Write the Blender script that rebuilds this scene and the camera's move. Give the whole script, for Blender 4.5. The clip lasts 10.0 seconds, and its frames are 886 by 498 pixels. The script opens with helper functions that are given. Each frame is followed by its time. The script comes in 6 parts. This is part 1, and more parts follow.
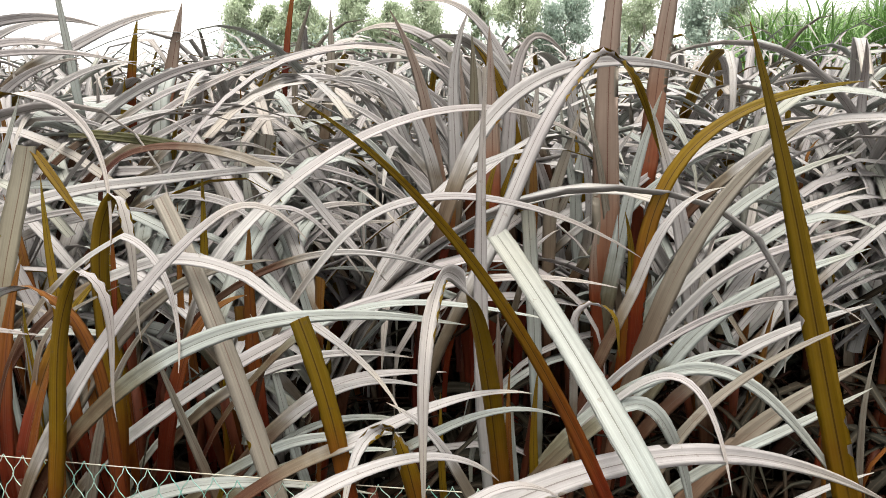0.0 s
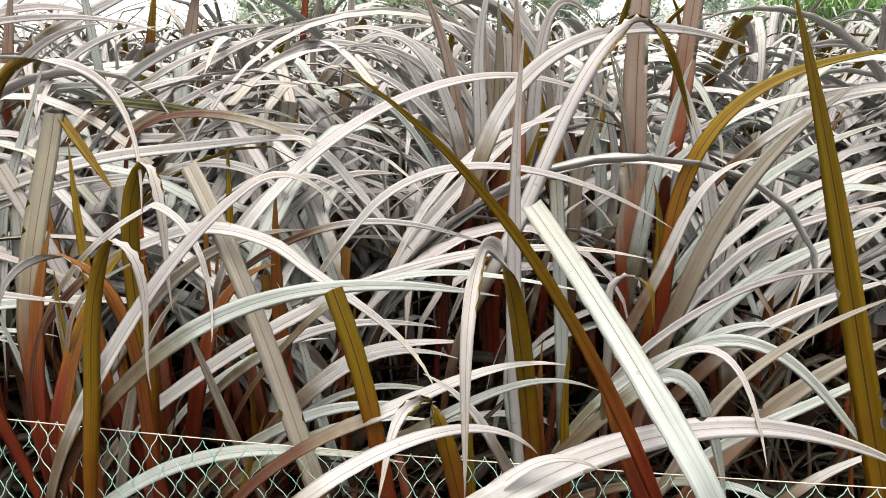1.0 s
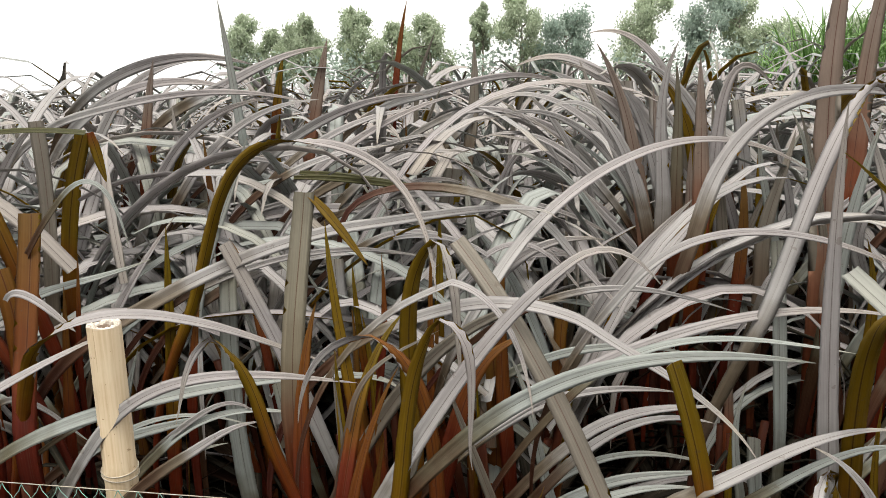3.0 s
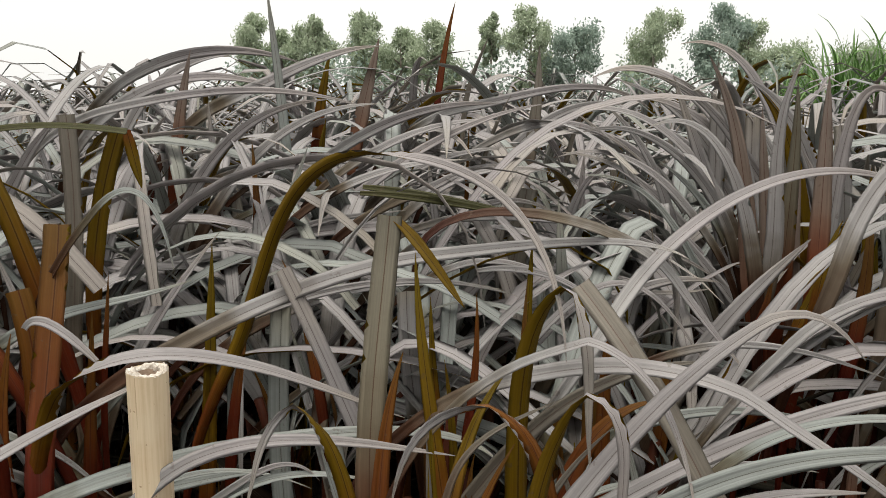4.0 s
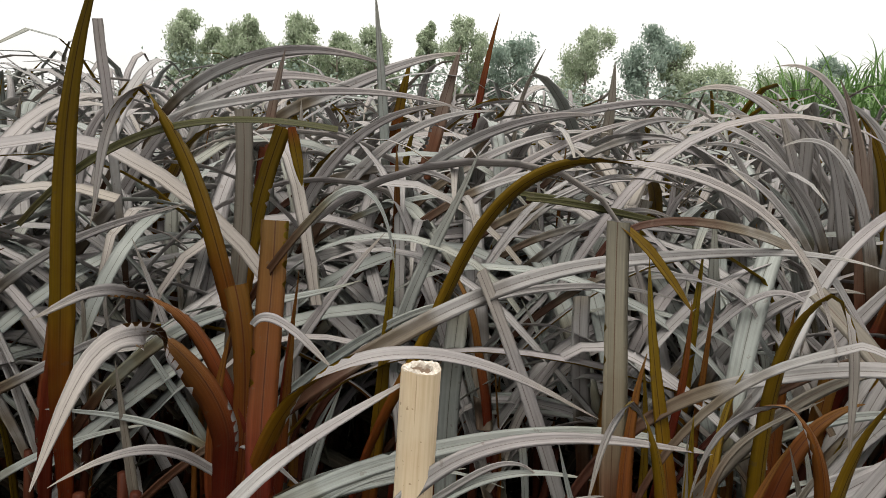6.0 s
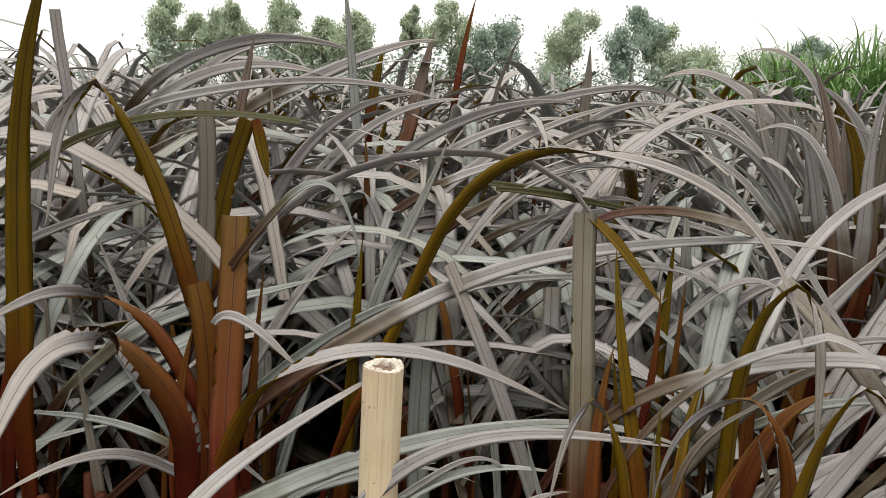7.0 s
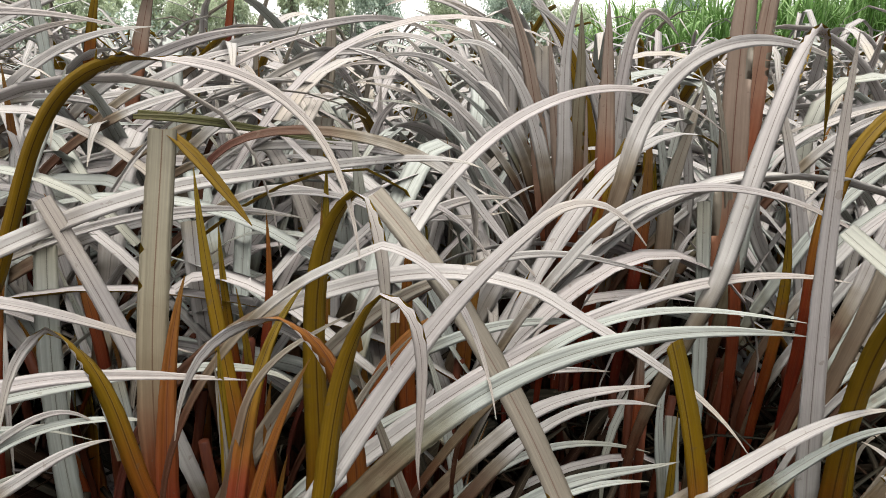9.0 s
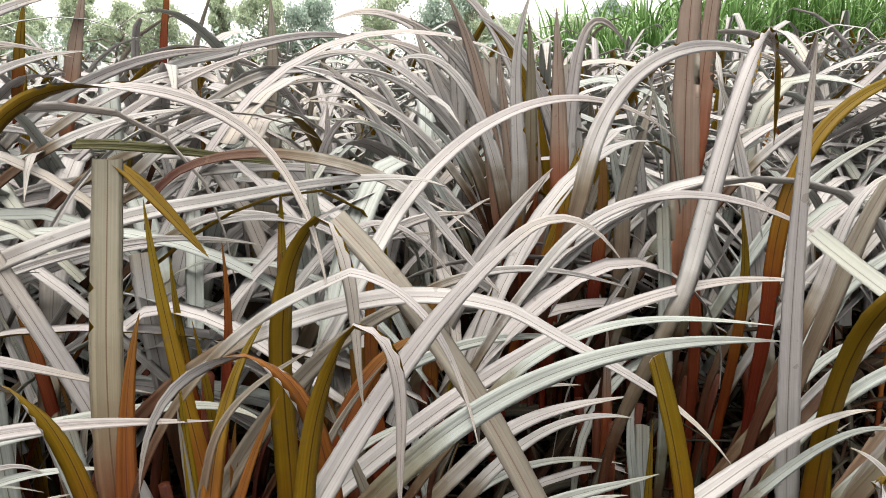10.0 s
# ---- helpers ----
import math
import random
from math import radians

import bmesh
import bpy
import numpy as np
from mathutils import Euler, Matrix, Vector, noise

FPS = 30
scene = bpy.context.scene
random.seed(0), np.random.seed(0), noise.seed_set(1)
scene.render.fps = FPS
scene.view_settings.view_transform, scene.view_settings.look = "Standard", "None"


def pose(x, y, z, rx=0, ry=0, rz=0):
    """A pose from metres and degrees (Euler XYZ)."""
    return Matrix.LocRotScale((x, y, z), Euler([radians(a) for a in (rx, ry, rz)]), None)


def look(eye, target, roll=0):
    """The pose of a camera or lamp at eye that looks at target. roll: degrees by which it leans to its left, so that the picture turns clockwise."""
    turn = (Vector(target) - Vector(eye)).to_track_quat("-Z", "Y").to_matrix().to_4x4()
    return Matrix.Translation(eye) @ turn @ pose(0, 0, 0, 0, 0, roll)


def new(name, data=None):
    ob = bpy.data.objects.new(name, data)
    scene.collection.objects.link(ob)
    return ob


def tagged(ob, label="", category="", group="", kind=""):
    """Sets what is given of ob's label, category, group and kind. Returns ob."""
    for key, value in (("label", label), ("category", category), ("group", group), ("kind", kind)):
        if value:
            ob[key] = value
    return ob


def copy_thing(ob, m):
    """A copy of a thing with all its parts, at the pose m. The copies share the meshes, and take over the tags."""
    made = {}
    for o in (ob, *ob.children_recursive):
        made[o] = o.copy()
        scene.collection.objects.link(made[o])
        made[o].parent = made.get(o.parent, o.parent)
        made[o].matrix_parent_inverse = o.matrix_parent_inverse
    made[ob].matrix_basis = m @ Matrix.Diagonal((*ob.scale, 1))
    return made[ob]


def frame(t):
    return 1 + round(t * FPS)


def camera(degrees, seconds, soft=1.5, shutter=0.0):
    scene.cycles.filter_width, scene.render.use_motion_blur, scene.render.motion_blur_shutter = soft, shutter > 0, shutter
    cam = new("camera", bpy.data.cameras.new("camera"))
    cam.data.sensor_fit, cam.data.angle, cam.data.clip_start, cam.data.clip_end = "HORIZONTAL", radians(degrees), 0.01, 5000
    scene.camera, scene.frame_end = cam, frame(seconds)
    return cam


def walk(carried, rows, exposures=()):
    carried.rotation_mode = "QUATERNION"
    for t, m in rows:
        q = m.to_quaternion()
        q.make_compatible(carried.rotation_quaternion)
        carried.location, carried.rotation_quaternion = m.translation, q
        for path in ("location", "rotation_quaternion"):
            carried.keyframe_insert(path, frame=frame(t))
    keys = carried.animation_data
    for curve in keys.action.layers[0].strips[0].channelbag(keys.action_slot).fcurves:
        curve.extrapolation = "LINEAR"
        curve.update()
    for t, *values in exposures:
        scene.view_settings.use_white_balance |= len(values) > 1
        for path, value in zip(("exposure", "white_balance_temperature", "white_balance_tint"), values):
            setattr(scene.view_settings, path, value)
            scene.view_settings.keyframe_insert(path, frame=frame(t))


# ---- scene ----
# --- the camera and its walk ---
cam = camera(58.1, 10.0, 0.6)
PATH = [
    (0, (0.122, 0.018, 1.453), (0.126, 1.972, 1.026), -1.2),
    (0.5, (0.115, 0.023, 1.448), (0.112, 1.955, 0.932), -0.8),
    (1, (0.094, 0.026, 1.456), (0.069, 1.96, 0.95), -1.1),
    (1.5, (0.014, 0.031, 1.467), (0.009, 1.97, 0.977), -1.3),
    (2, (-0.11, 0.028, 1.481), (-0.103, 1.966, 0.989), -3.4),
    (2.5, (-0.252, 0.025, 1.486), (-0.205, 1.98, 1.065), -3.1),
    (2.7, (-0.287, 0.011, 1.492), (-0.288, 1.973, 1.101), -3.5),
    (3.8, (-0.409, 0.184, 1.513), (-0.371, 2.149, 1.138), -0.7),
    (4, (-0.466, 0.243, 1.506), (-0.462, 2.209, 1.141), -0.1),
    (4.5, (-0.622, 0.283, 1.501), (-0.554, 2.249, 1.14), 1.5),
    (5, (-0.777, 0.276, 1.502), (-0.585, 2.234, 1.143), 0.6),
    (5.5, (-0.857, 0.237, 1.499), (-0.642, 2.197, 1.162), 1.4),
    (5.7, (-0.876, 0.231, 1.495), (-0.669, 2.191, 1.157), 2.1),
    (6.8, (-0.868, 0.255, 1.507), (-0.715, 2.215, 1.139), 2.1),
    (7, (-0.844, 0.252, 1.507), (-0.626, 2.203, 1.128), 1.8),
    (7.5, (-0.772, 0.243, 1.488), (-0.331, 2.15, 1.076), 1.4),
    (8, (-0.692, 0.233, 1.48), (-0.125, 2.105, 1.063), 0.1),
    (8.5, (-0.539, 0.254, 1.462), (0.027, 2.121, 1.021), -0.7),
    (9, (-0.439, 0.277, 1.437), (0.028, 2.166, 0.976), 0.1),
    (9.5, (-0.43, 0.291, 1.438), (0.074, 2.172, 0.981), 0.2),
    (10, (-0.456, 0.313, 1.442), (0.147, 2.17, 1.007), -1.8),
]
EXPOSURES = [(t, stops, 6850, 8) for t, stops in ((0.0, 1.74), (0.5, 1.88), (1.5, 1.98), (2.5, 1.68), (3.8, 0.79), (5.5, 0.82), (7.0, 0.92), (8.0, 1.14), (9.0, 1.64), (10.0, 1.8))]
walk(cam, [(t, look(eye, target, roll)) for t, eye, target, roll in PATH], EXPOSURES)

# --- overcast daylight ---
world = bpy.data.worlds.new("overcast_sky")
scene.world = world
world.use_nodes = True
wn, wl = world.node_tree.nodes, world.node_tree.links
wn.clear()
sky = wn.new("ShaderNodeTexSky")
sky.sky_type = "NISHITA"
sky.sun_disc = False
sky.sun_elevation, sky.sun_rotation = radians(76), radians(193)
sky.air_density, sky.dust_density = 1.0, 4.0
grey = wn.new("ShaderNodeHueSaturation")
grey.inputs["Saturation"].default_value = 0.12
cloud = wn.new("ShaderNodeMixRGB")
cloud.inputs["Fac"].default_value = 0.6
cloud.inputs["Color2"].default_value = (13.6, 13.7, 13.9, 1)
back = wn.new("ShaderNodeBackground")
back.inputs["Strength"].default_value = 0.065
wout = wn.new("ShaderNodeOutputWorld")
wl.new(sky.outputs[0], grey.inputs["Color"])
wl.new(grey.outputs[0], cloud.inputs["Color1"])
wl.new(cloud.outputs[0], back.inputs[0])
wl.new(back.outputs[0], wout.inputs[0])
sun = new("sun", bpy.data.lights.new("sun", "SUN"))
sun.data.energy, sun.data.angle, sun.data.color = 1.8, radians(40), (1.0, 0.97, 0.92)
sun.matrix_world = look((-2, -6, 28), (0, 0, 0))   # a veiled sun, high behind the camera



# --- materials ---
def nodes_of(name):
    m = bpy.data.materials.new(name)
    m.use_nodes = True
    nt = m.node_tree
    nt.nodes.clear()
    out = nt.nodes.new("ShaderNodeOutputMaterial")
    return m, nt, out


def ramp(nt, stops, fac):
    r = nt.nodes.new("ShaderNodeValToRGB")
    els = r.color_ramp.elements
    while len(els) < len(stops):
        els.new(0.5)
    for e, (p, c) in zip(els, stops):
        e.position, e.color = p, (*c, 1)
    nt.links.new(fac, r.inputs[0])
    return r.outputs[0]


def maths(nt, op, a, b=0.0, clamp=False):
    n = nt.nodes.new("ShaderNodeMath")
    n.operation, n.use_clamp = op, clamp
    for i, v in enumerate((a, b)):
        if isinstance(v, (int, float)):
            n.inputs[i].default_value = v
        else:
            nt.links.new(v, n.inputs[i])
    return n.outputs[0]


def mix(nt, fac, a, b, kind="MIX"):
    n = nt.nodes.new("ShaderNodeMixRGB")
    n.blend_type = kind
    for key, v in (("Fac", fac), ("Color1", a), ("Color2", b)):
        if isinstance(v, (int, float)):
            n.inputs[key].default_value = v
        elif isinstance(v, tuple):
            n.inputs[key].default_value = (*v, 1)
        else:
            nt.links.new(v, n.inputs[key])
    return n.outputs[0]


def noise_tex(nt, vector, scale, detail=3.0, rough=0.55):
    n = nt.nodes.new("ShaderNodeTexNoise")
    n.inputs["Scale"].default_value, n.inputs["Detail"].default_value, n.inputs["Roughness"].default_value = scale, detail, rough
    nt.links.new(vector, n.inputs["Vector"])
    return n.outputs["Fac"]


def leaf_material(name, stops, alt, rib, rib_width, through_colour, through_share, rough, island=False):
    """A ribbon leaf: stops are its colours from sheath to tip, alt a second tint, rib its midrib."""
    m, nt, out = nodes_of(name)
    uv = nt.nodes.new("ShaderNodeUVMap")
    sep = nt.nodes.new("ShaderNodeSeparateXYZ")
    nt.links.new(uv.outputs[0], sep.inputs[0])
    u, v = sep.outputs[0], sep.outputs[1]
    tc = nt.nodes.new("ShaderNodeTexCoord")
    if island:
        geo = nt.nodes.new("ShaderNodeNewGeometry")
        rnd = geo.outputs["Random Per Island"]
    else:
        info = nt.nodes.new("ShaderNodeObjectInfo")
        rnd = info.outputs["Random"]
    blotch = noise_tex(nt, tc.outputs["Object"], 9.0)
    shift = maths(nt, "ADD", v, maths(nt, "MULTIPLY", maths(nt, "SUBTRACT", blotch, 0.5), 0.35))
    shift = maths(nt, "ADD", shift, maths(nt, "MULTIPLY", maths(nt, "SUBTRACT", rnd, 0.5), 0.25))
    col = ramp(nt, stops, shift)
    wide = noise_tex(nt, tc.outputs["Object"], 3.5, 2.0)
    sel = maths(nt, "MULTIPLY", maths(nt, "ADD", maths(nt, "MULTIPLY", rnd, 0.8), maths(nt, "MULTIPLY", wide, 0.6)), 0.75, True)
    col = mix(nt, maths(nt, "MULTIPLY", sel, maths(nt, "MULTIPLY", maths(nt, "SUBTRACT", v, 0.36), 5.0, True)), col, alt)
    # veins that run along the blade
    stretch = nt.nodes.new("ShaderNodeCombineXYZ")
    nt.links.new(maths(nt, "MULTIPLY", u, 13.0), stretch.inputs[0])
    nt.links.new(maths(nt, "MULTIPLY", v, 2.2), stretch.inputs[1])
    nt.links.new(maths(nt, "MULTIPLY", rnd, 40.0), stretch.inputs[2])
    vein = noise_tex(nt, stretch.outputs[0], 1.0, 5.0, 0.62)
    tone = nt.nodes.new("ShaderNodeMapRange")
    tone.inputs[1].default_value, tone.inputs[2].default_value = 0.3, 0.7
    tone.inputs[3].default_value, tone.inputs[4].default_value = 0.80, 1.09
    nt.links.new(vein, tone.inputs[0])
    col = mix(nt, 1.0, col, tone.outputs[0], "MULTIPLY")
    col = mix(nt, 1.0, col, ramp(nt, [(0.3, (0.80, 0.80, 0.80)), (0.7, (1.0, 1.0, 1.0))], noise_tex(nt, tc.outputs["Object"], 9.0, 6.0, 0.7)), "MULTIPLY")
    dust = noise_tex(nt, tc.outputs["Object"], 60.0, 4.0)
    col = mix(nt, maths(nt, "MULTIPLY", maths(nt, "GREATER_THAN", dust, 0.68), 0.35), col, (0.10, 0.07, 0.05))
    # midrib
    off = maths(nt, "ABSOLUTE", maths(nt, "SUBTRACT", u, 0.5))
    on = maths(nt, "LESS_THAN", off, rib_width)
    bare = maths(nt, "MULTIPLY", maths(nt, "SUBTRACT", v, 0.3), 6.0, True)
    col = mix(nt, maths(nt, "MULTIPLY", on, maths(nt, "MULTIPLY", bare, 0.8)), col, rib)
    groove = maths(nt, "MULTIPLY", maths(nt, "LESS_THAN", maths(nt, "ABSOLUTE", maths(nt, "SUBTRACT", off, rib_width * 2.1)), rib_width * 0.55), 0.16)
    col = mix(nt, groove, col, (0.12, 0.09, 0.06))
    nerve = maths(nt, "SINE", maths(nt, "MULTIPLY", u, 62.0))
    col = mix(nt, maths(nt, "MULTIPLY", maths(nt, "MULTIPLY", maths(nt, "SUBTRACT", nerve, 0.4), 0.10, True), maths(nt, "MULTIPLY", vein, 1.6)), col, (0.10, 0.085, 0.075))
    b = nt.nodes.new("ShaderNodeBsdfPrincipled")
    b.inputs["Roughness"].default_value = rough
    b.inputs["Specular IOR Level"].default_value = 0.04 if "old_shaded" in name else 0.2
    nt.links.new(col, b.inputs["Base Color"])
    bump = nt.nodes.new("ShaderNodeBump")
    bump.inputs["Strength"].default_value, bump.inputs["Distance"].default_value = 0.6, 0.0018
    nt.links.new(vein, bump.inputs["Height"])
    nt.links.new(bump.outputs[0], b.inputs["Normal"])
    tr = nt.nodes.new("ShaderNodeBsdfTranslucent")
    nt.links.new(mix(nt, 1.0, col, through_colour, "MULTIPLY"), tr.inputs["Color"])
    ms = nt.nodes.new("ShaderNodeMixShader")
    ms.inputs[0].default_value = through_share
    nt.links.new(b.outputs[0], ms.inputs[1])
    nt.links.new(tr.outputs[0], ms.inputs[2])
    nt.links.new(ms.outputs[0], out.inputs[0])
    return m


def plain_material(name, a, b, scale, rough, bump=0.3, stretch=(1, 1, 1), metal=0.0, dist=0.003):
    m, nt, out = nodes_of(name)
    tc = nt.nodes.new("ShaderNodeTexCoord")
    mp = nt.nodes.new("ShaderNodeMapping")
    mp.inputs["Scale"].default_value = stretch
    nt.links.new(tc.outputs["Object"], mp.inputs[0])
    n1 = noise_tex(nt, mp.outputs[0], scale, 5.0)
    n2 = noise_tex(nt, mp.outputs[0], scale * 7, 3.0)
    f = maths(nt, "ADD", maths(nt, "MULTIPLY", n1, 0.65), maths(nt, "MULTIPLY", n2, 0.35))
    s = nt.nodes.new("ShaderNodeMapRange")
    s.inputs[1].default_value, s.inputs[2].default_value = 0.35, 0.65
    nt.links.new(f, s.inputs[0])
    col = mix(nt, s.outputs[0], a, b)
    p = nt.nodes.new("ShaderNodeBsdfPrincipled")
    p.inputs["Roughness"].default_value, p.inputs["Metallic"].default_value = rough, metal
    p.inputs["Specular IOR Level"].default_value = 0.35 if rough < 0.6 and bump > 0.2 else 0.08
    nt.links.new(col, p.inputs["Base Color"])
    bm_ = nt.nodes.new("ShaderNodeBump")
    bm_.inputs["Strength"].default_value, bm_.inputs["Distance"].default_value = bump, dist
    nt.links.new(f, bm_.inputs["Height"])
    nt.links.new(bm_.outputs[0], p.inputs["Normal"])
    nt.links.new(p.outputs[0], out.inputs[0])
    return m


OLIVE = (0.215, 0.125, 0.004)


def leaf_set(island):
    s = "_far" if island else ""
    return {
        # pale, mint: red-brown sheath end, darkened further to paint shade between the stalks
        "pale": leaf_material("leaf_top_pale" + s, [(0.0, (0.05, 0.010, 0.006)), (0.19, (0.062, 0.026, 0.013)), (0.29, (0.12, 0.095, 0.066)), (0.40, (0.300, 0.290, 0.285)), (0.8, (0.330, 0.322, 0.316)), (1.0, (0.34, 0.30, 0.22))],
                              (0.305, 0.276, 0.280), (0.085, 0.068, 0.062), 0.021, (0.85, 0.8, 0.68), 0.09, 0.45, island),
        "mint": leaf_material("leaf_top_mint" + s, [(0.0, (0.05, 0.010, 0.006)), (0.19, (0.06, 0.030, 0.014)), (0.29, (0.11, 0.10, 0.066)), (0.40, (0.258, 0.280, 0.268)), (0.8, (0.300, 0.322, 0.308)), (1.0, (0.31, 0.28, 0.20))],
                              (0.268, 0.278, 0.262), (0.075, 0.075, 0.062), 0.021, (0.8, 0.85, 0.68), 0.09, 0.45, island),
        "taupe": leaf_material("leaf_top_taupe" + s, [(0.0, (0.12, 0.03, 0.01)), (0.22, (0.16, 0.11, 0.075)), (0.5, (0.172, 0.150, 0.120)), (1.0, (0.215, 0.200, 0.172))],
                               (0.195, 0.170, 0.142), (0.10, 0.065, 0.05), 0.024, (0.6, 0.5, 0.25), 0.12, 0.45, island),
        "olive": leaf_material("leaf_under_olive" + s, [(0.0, (0.12, 0.011, 0.006)), (0.24, (0.17, 0.026, 0.007)), (0.40, (0.20, 0.072, 0.006)), (0.53, OLIVE), (0.85, (0.185, 0.135, 0.006)), (1.0, (0.15, 0.11, 0.012))],
                               (0.19, 0.11, 0.006), (0.05, 0.022, 0.004), 0.03, (1.3, 1.1, 0.15), 0.40, 0.5, island),
        "rust": leaf_material("leaf_sheath_rust" + s, [(0.0, (0.06, 0.007, 0.004)), (0.28, (0.125, 0.017, 0.005)), (0.5, (0.175, 0.036, 0.007)), (0.75, (0.185, 0.062, 0.008)), (1.0, (0.17, 0.095, 0.016))],
                              (0.14, 0.060, 0.009), (0.07, 0.014, 0.006), 0.025, (1.2, 0.7, 0.3), 0.2, 0.5, island),
        "tan": leaf_material("leaf_sheath_tan" + s, [(0.0, (0.13, 0.02, 0.008)), (0.3, (0.21, 0.05, 0.018)), (0.48, (0.235, 0.115, 0.07)), (0.64, (0.25, 0.19, 0.155)), (1.0, (0.28, 0.25, 0.235))],
                             (0.24, 0.175, 0.14), (0.09, 0.03, 0.02), 0.02, (1.2, 0.8, 0.5), 0.18, 0.5, island),
        "ochre": leaf_material("leaf_sheath_ochre" + s, [(0.0, (0.07, 0.008, 0.004)), (0.36, (0.125, 0.016, 0.006)), (0.55, (0.165, 0.038, 0.008)), (0.8, (0.155, 0.072, 0.014)), (1.0, (0.15, 0.095, 0.03))],
                               (0.13, 0.062, 0.012), (0.05, 0.014, 0.006), 0.022, (1.2, 0.8, 0.3), 0.2, 0.5, island),
        "bronze": leaf_material("leaf_sheath_bronze" + s, [(0.0, (0.08, 0.01, 0.005)), (0.36, (0.14, 0.034, 0.010)), (0.56, (0.145, 0.105, 0.065)), (0.72, (0.16, 0.143, 0.105)), (1.0, (0.178, 0.172, 0.145))],
                                (0.15, 0.130, 0.092), (0.06, 0.03, 0.015), 0.022, (1.0, 0.9, 0.4), 0.15, 0.5, island),
        # olive-green underside with its shadow put into the colour
        "shaded_green": leaf_material("leaf_under_shaded_green" + s, [(0.0, (0.05, 0.03, 0.008)), (0.4, (0.055, 0.052, 0.014)), (1.0, (0.06, 0.062, 0.018))],
                              (0.05, 0.05, 0.02), (0.02, 0.018, 0.008), 0.03, (1.0, 1.1, 0.3), 0.15, 0.5, island),
        # withered brown leaf, near black: the stand's inner shade put into its colour
        "old_shaded": leaf_material("leaf_old_shaded_brown" + s, [(0.0, (0.02, 0.006, 0.004)), (0.3, (0.020, 0.012, 0.007)), (0.7, (0.026, 0.022, 0.016)), (1.0, (0.04, 0.030, 0.016))],
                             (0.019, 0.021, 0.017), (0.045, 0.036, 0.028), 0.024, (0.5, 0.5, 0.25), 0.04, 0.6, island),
        "green": leaf_material("leaf_green" + s, [(0.0, (0.08, 0.15, 0.04)), (0.3, (0.10, 0.23, 0.05)), (1.0, (0.17, 0.33, 0.10))],
                               (0.30, 0.46, 0.20), (0.42, 0.54, 0.30), 0.03, (1.0, 1.2, 0.4), 0.4, 0.4, island),
    }


LEAF, FAR_LEAF = leaf_set(False), leaf_set(True)
STALK = plain_material("stalk_red_brown", (0.03, 0.008, 0.005), (0.07, 0.02, 0.009), 22.0, 0.5, 0.2, (1, 1, 0.15))
SOIL = plain_material("dark_soil", (0.016, 0.011, 0.008), (0.04, 0.028, 0.02), 3.0, 0.95, 0.9, dist=0.03)
LITTER = plain_material("dry_litter", (0.03, 0.024, 0.016), (0.07, 0.055, 0.042), 12.0, 0.9, 0.4)


def bamboo_material():
    m, nt, out = nodes_of("dry_bamboo")
    tc = nt.nodes.new("ShaderNodeTexCoord")
    mp = nt.nodes.new("ShaderNodeMapping")
    mp.inputs["Scale"].default_value = (1, 1, 0.035)
    nt.links.new(tc.outputs["Object"], mp.inputs[0])
    fibre = noise_tex(nt, mp.outputs[0], 260.0, 3.0)
    band = noise_tex(nt, mp.outputs[0], 70.0, 3.0)
    patch = noise_tex(nt, tc.outputs["Object"], 14.0, 5.0)
    fleck = noise_tex(nt, tc.outputs["Object"], 120.0, 2.0)
    col = ramp(nt, [(0.30, (0.50, 0.365, 0.235)), (0.5, (0.62, 0.485, 0.335)), (0.7, (0.68, 0.555, 0.41))], band)
    col = mix(nt, 0.35, col, ramp(nt, [(0.36, (0.45, 0.33, 0.19)), (0.6, (0.72, 0.60, 0.42))], fibre))
    crack = noise_tex(nt, mp.outputs[0], 150.0, 1.0)
    col = mix(nt, maths(nt, "MULTIPLY", maths(nt, "GREATER_THAN", crack, 0.69), 0.65), col, (0.30, 0.19, 0.10))
    col = mix(nt, maths(nt, "MULTIPLY", maths(nt, "SUBTRACT", patch, 0.42), 1.6, True), col, (0.70, 0.60, 0.44))
    col = mix(nt, maths(nt, "MULTIPLY", maths(nt, "GREATER_THAN", fleck, 0.70), 0.6), col, (0.20, 0.11, 0.05))
    p = nt.nodes.new("ShaderNodeBsdfPrincipled")
    p.inputs["Roughness"].default_value = 0.55
    p.inputs["Specular IOR Level"].default_value = 0.25
    nt.links.new(col, p.inputs["Base Color"])
    bm_ = nt.nodes.new("ShaderNodeBump")
    bm_.inputs["Strength"].default_value, bm_.inputs["Distance"].default_value = 0.6, 0.001
    nt.links.new(fibre, bm_.inputs["Height"])
    nt.links.new(bm_.outputs[0], p.inputs["Normal"])
    nt.links.new(p.outputs[0], out.inputs[0])
    return m


BAMBOO = bamboo_material()
BAMBOO_CUT = plain_material("bamboo_cut_end", (0.30, 0.25, 0.20), (0.72, 0.68, 0.62), 60.0, 0.85, 0.6)
PITH = plain_material("bamboo_hollow", (0.20, 0.14, 0.10), (0.36, 0.28, 0.22), 40.0, 0.9, 0.4)
ROPE = plain_material("pale_cord", (0.26, 0.22, 0.17), (0.46, 0.43, 0.36), 80.0, 0.7, 0.3)
NET = plain_material("faded_green_net", (0.10, 0.32, 0.27), (0.42, 0.52, 0.46), 14.0, 0.5, 0.2)
BARK = plain_material("grey_bark", (0.22, 0.19, 0.16), (0.36, 0.33, 0.28), 2.0, 0.9, 0.5, (1, 1, 0.3), dist=0.02)


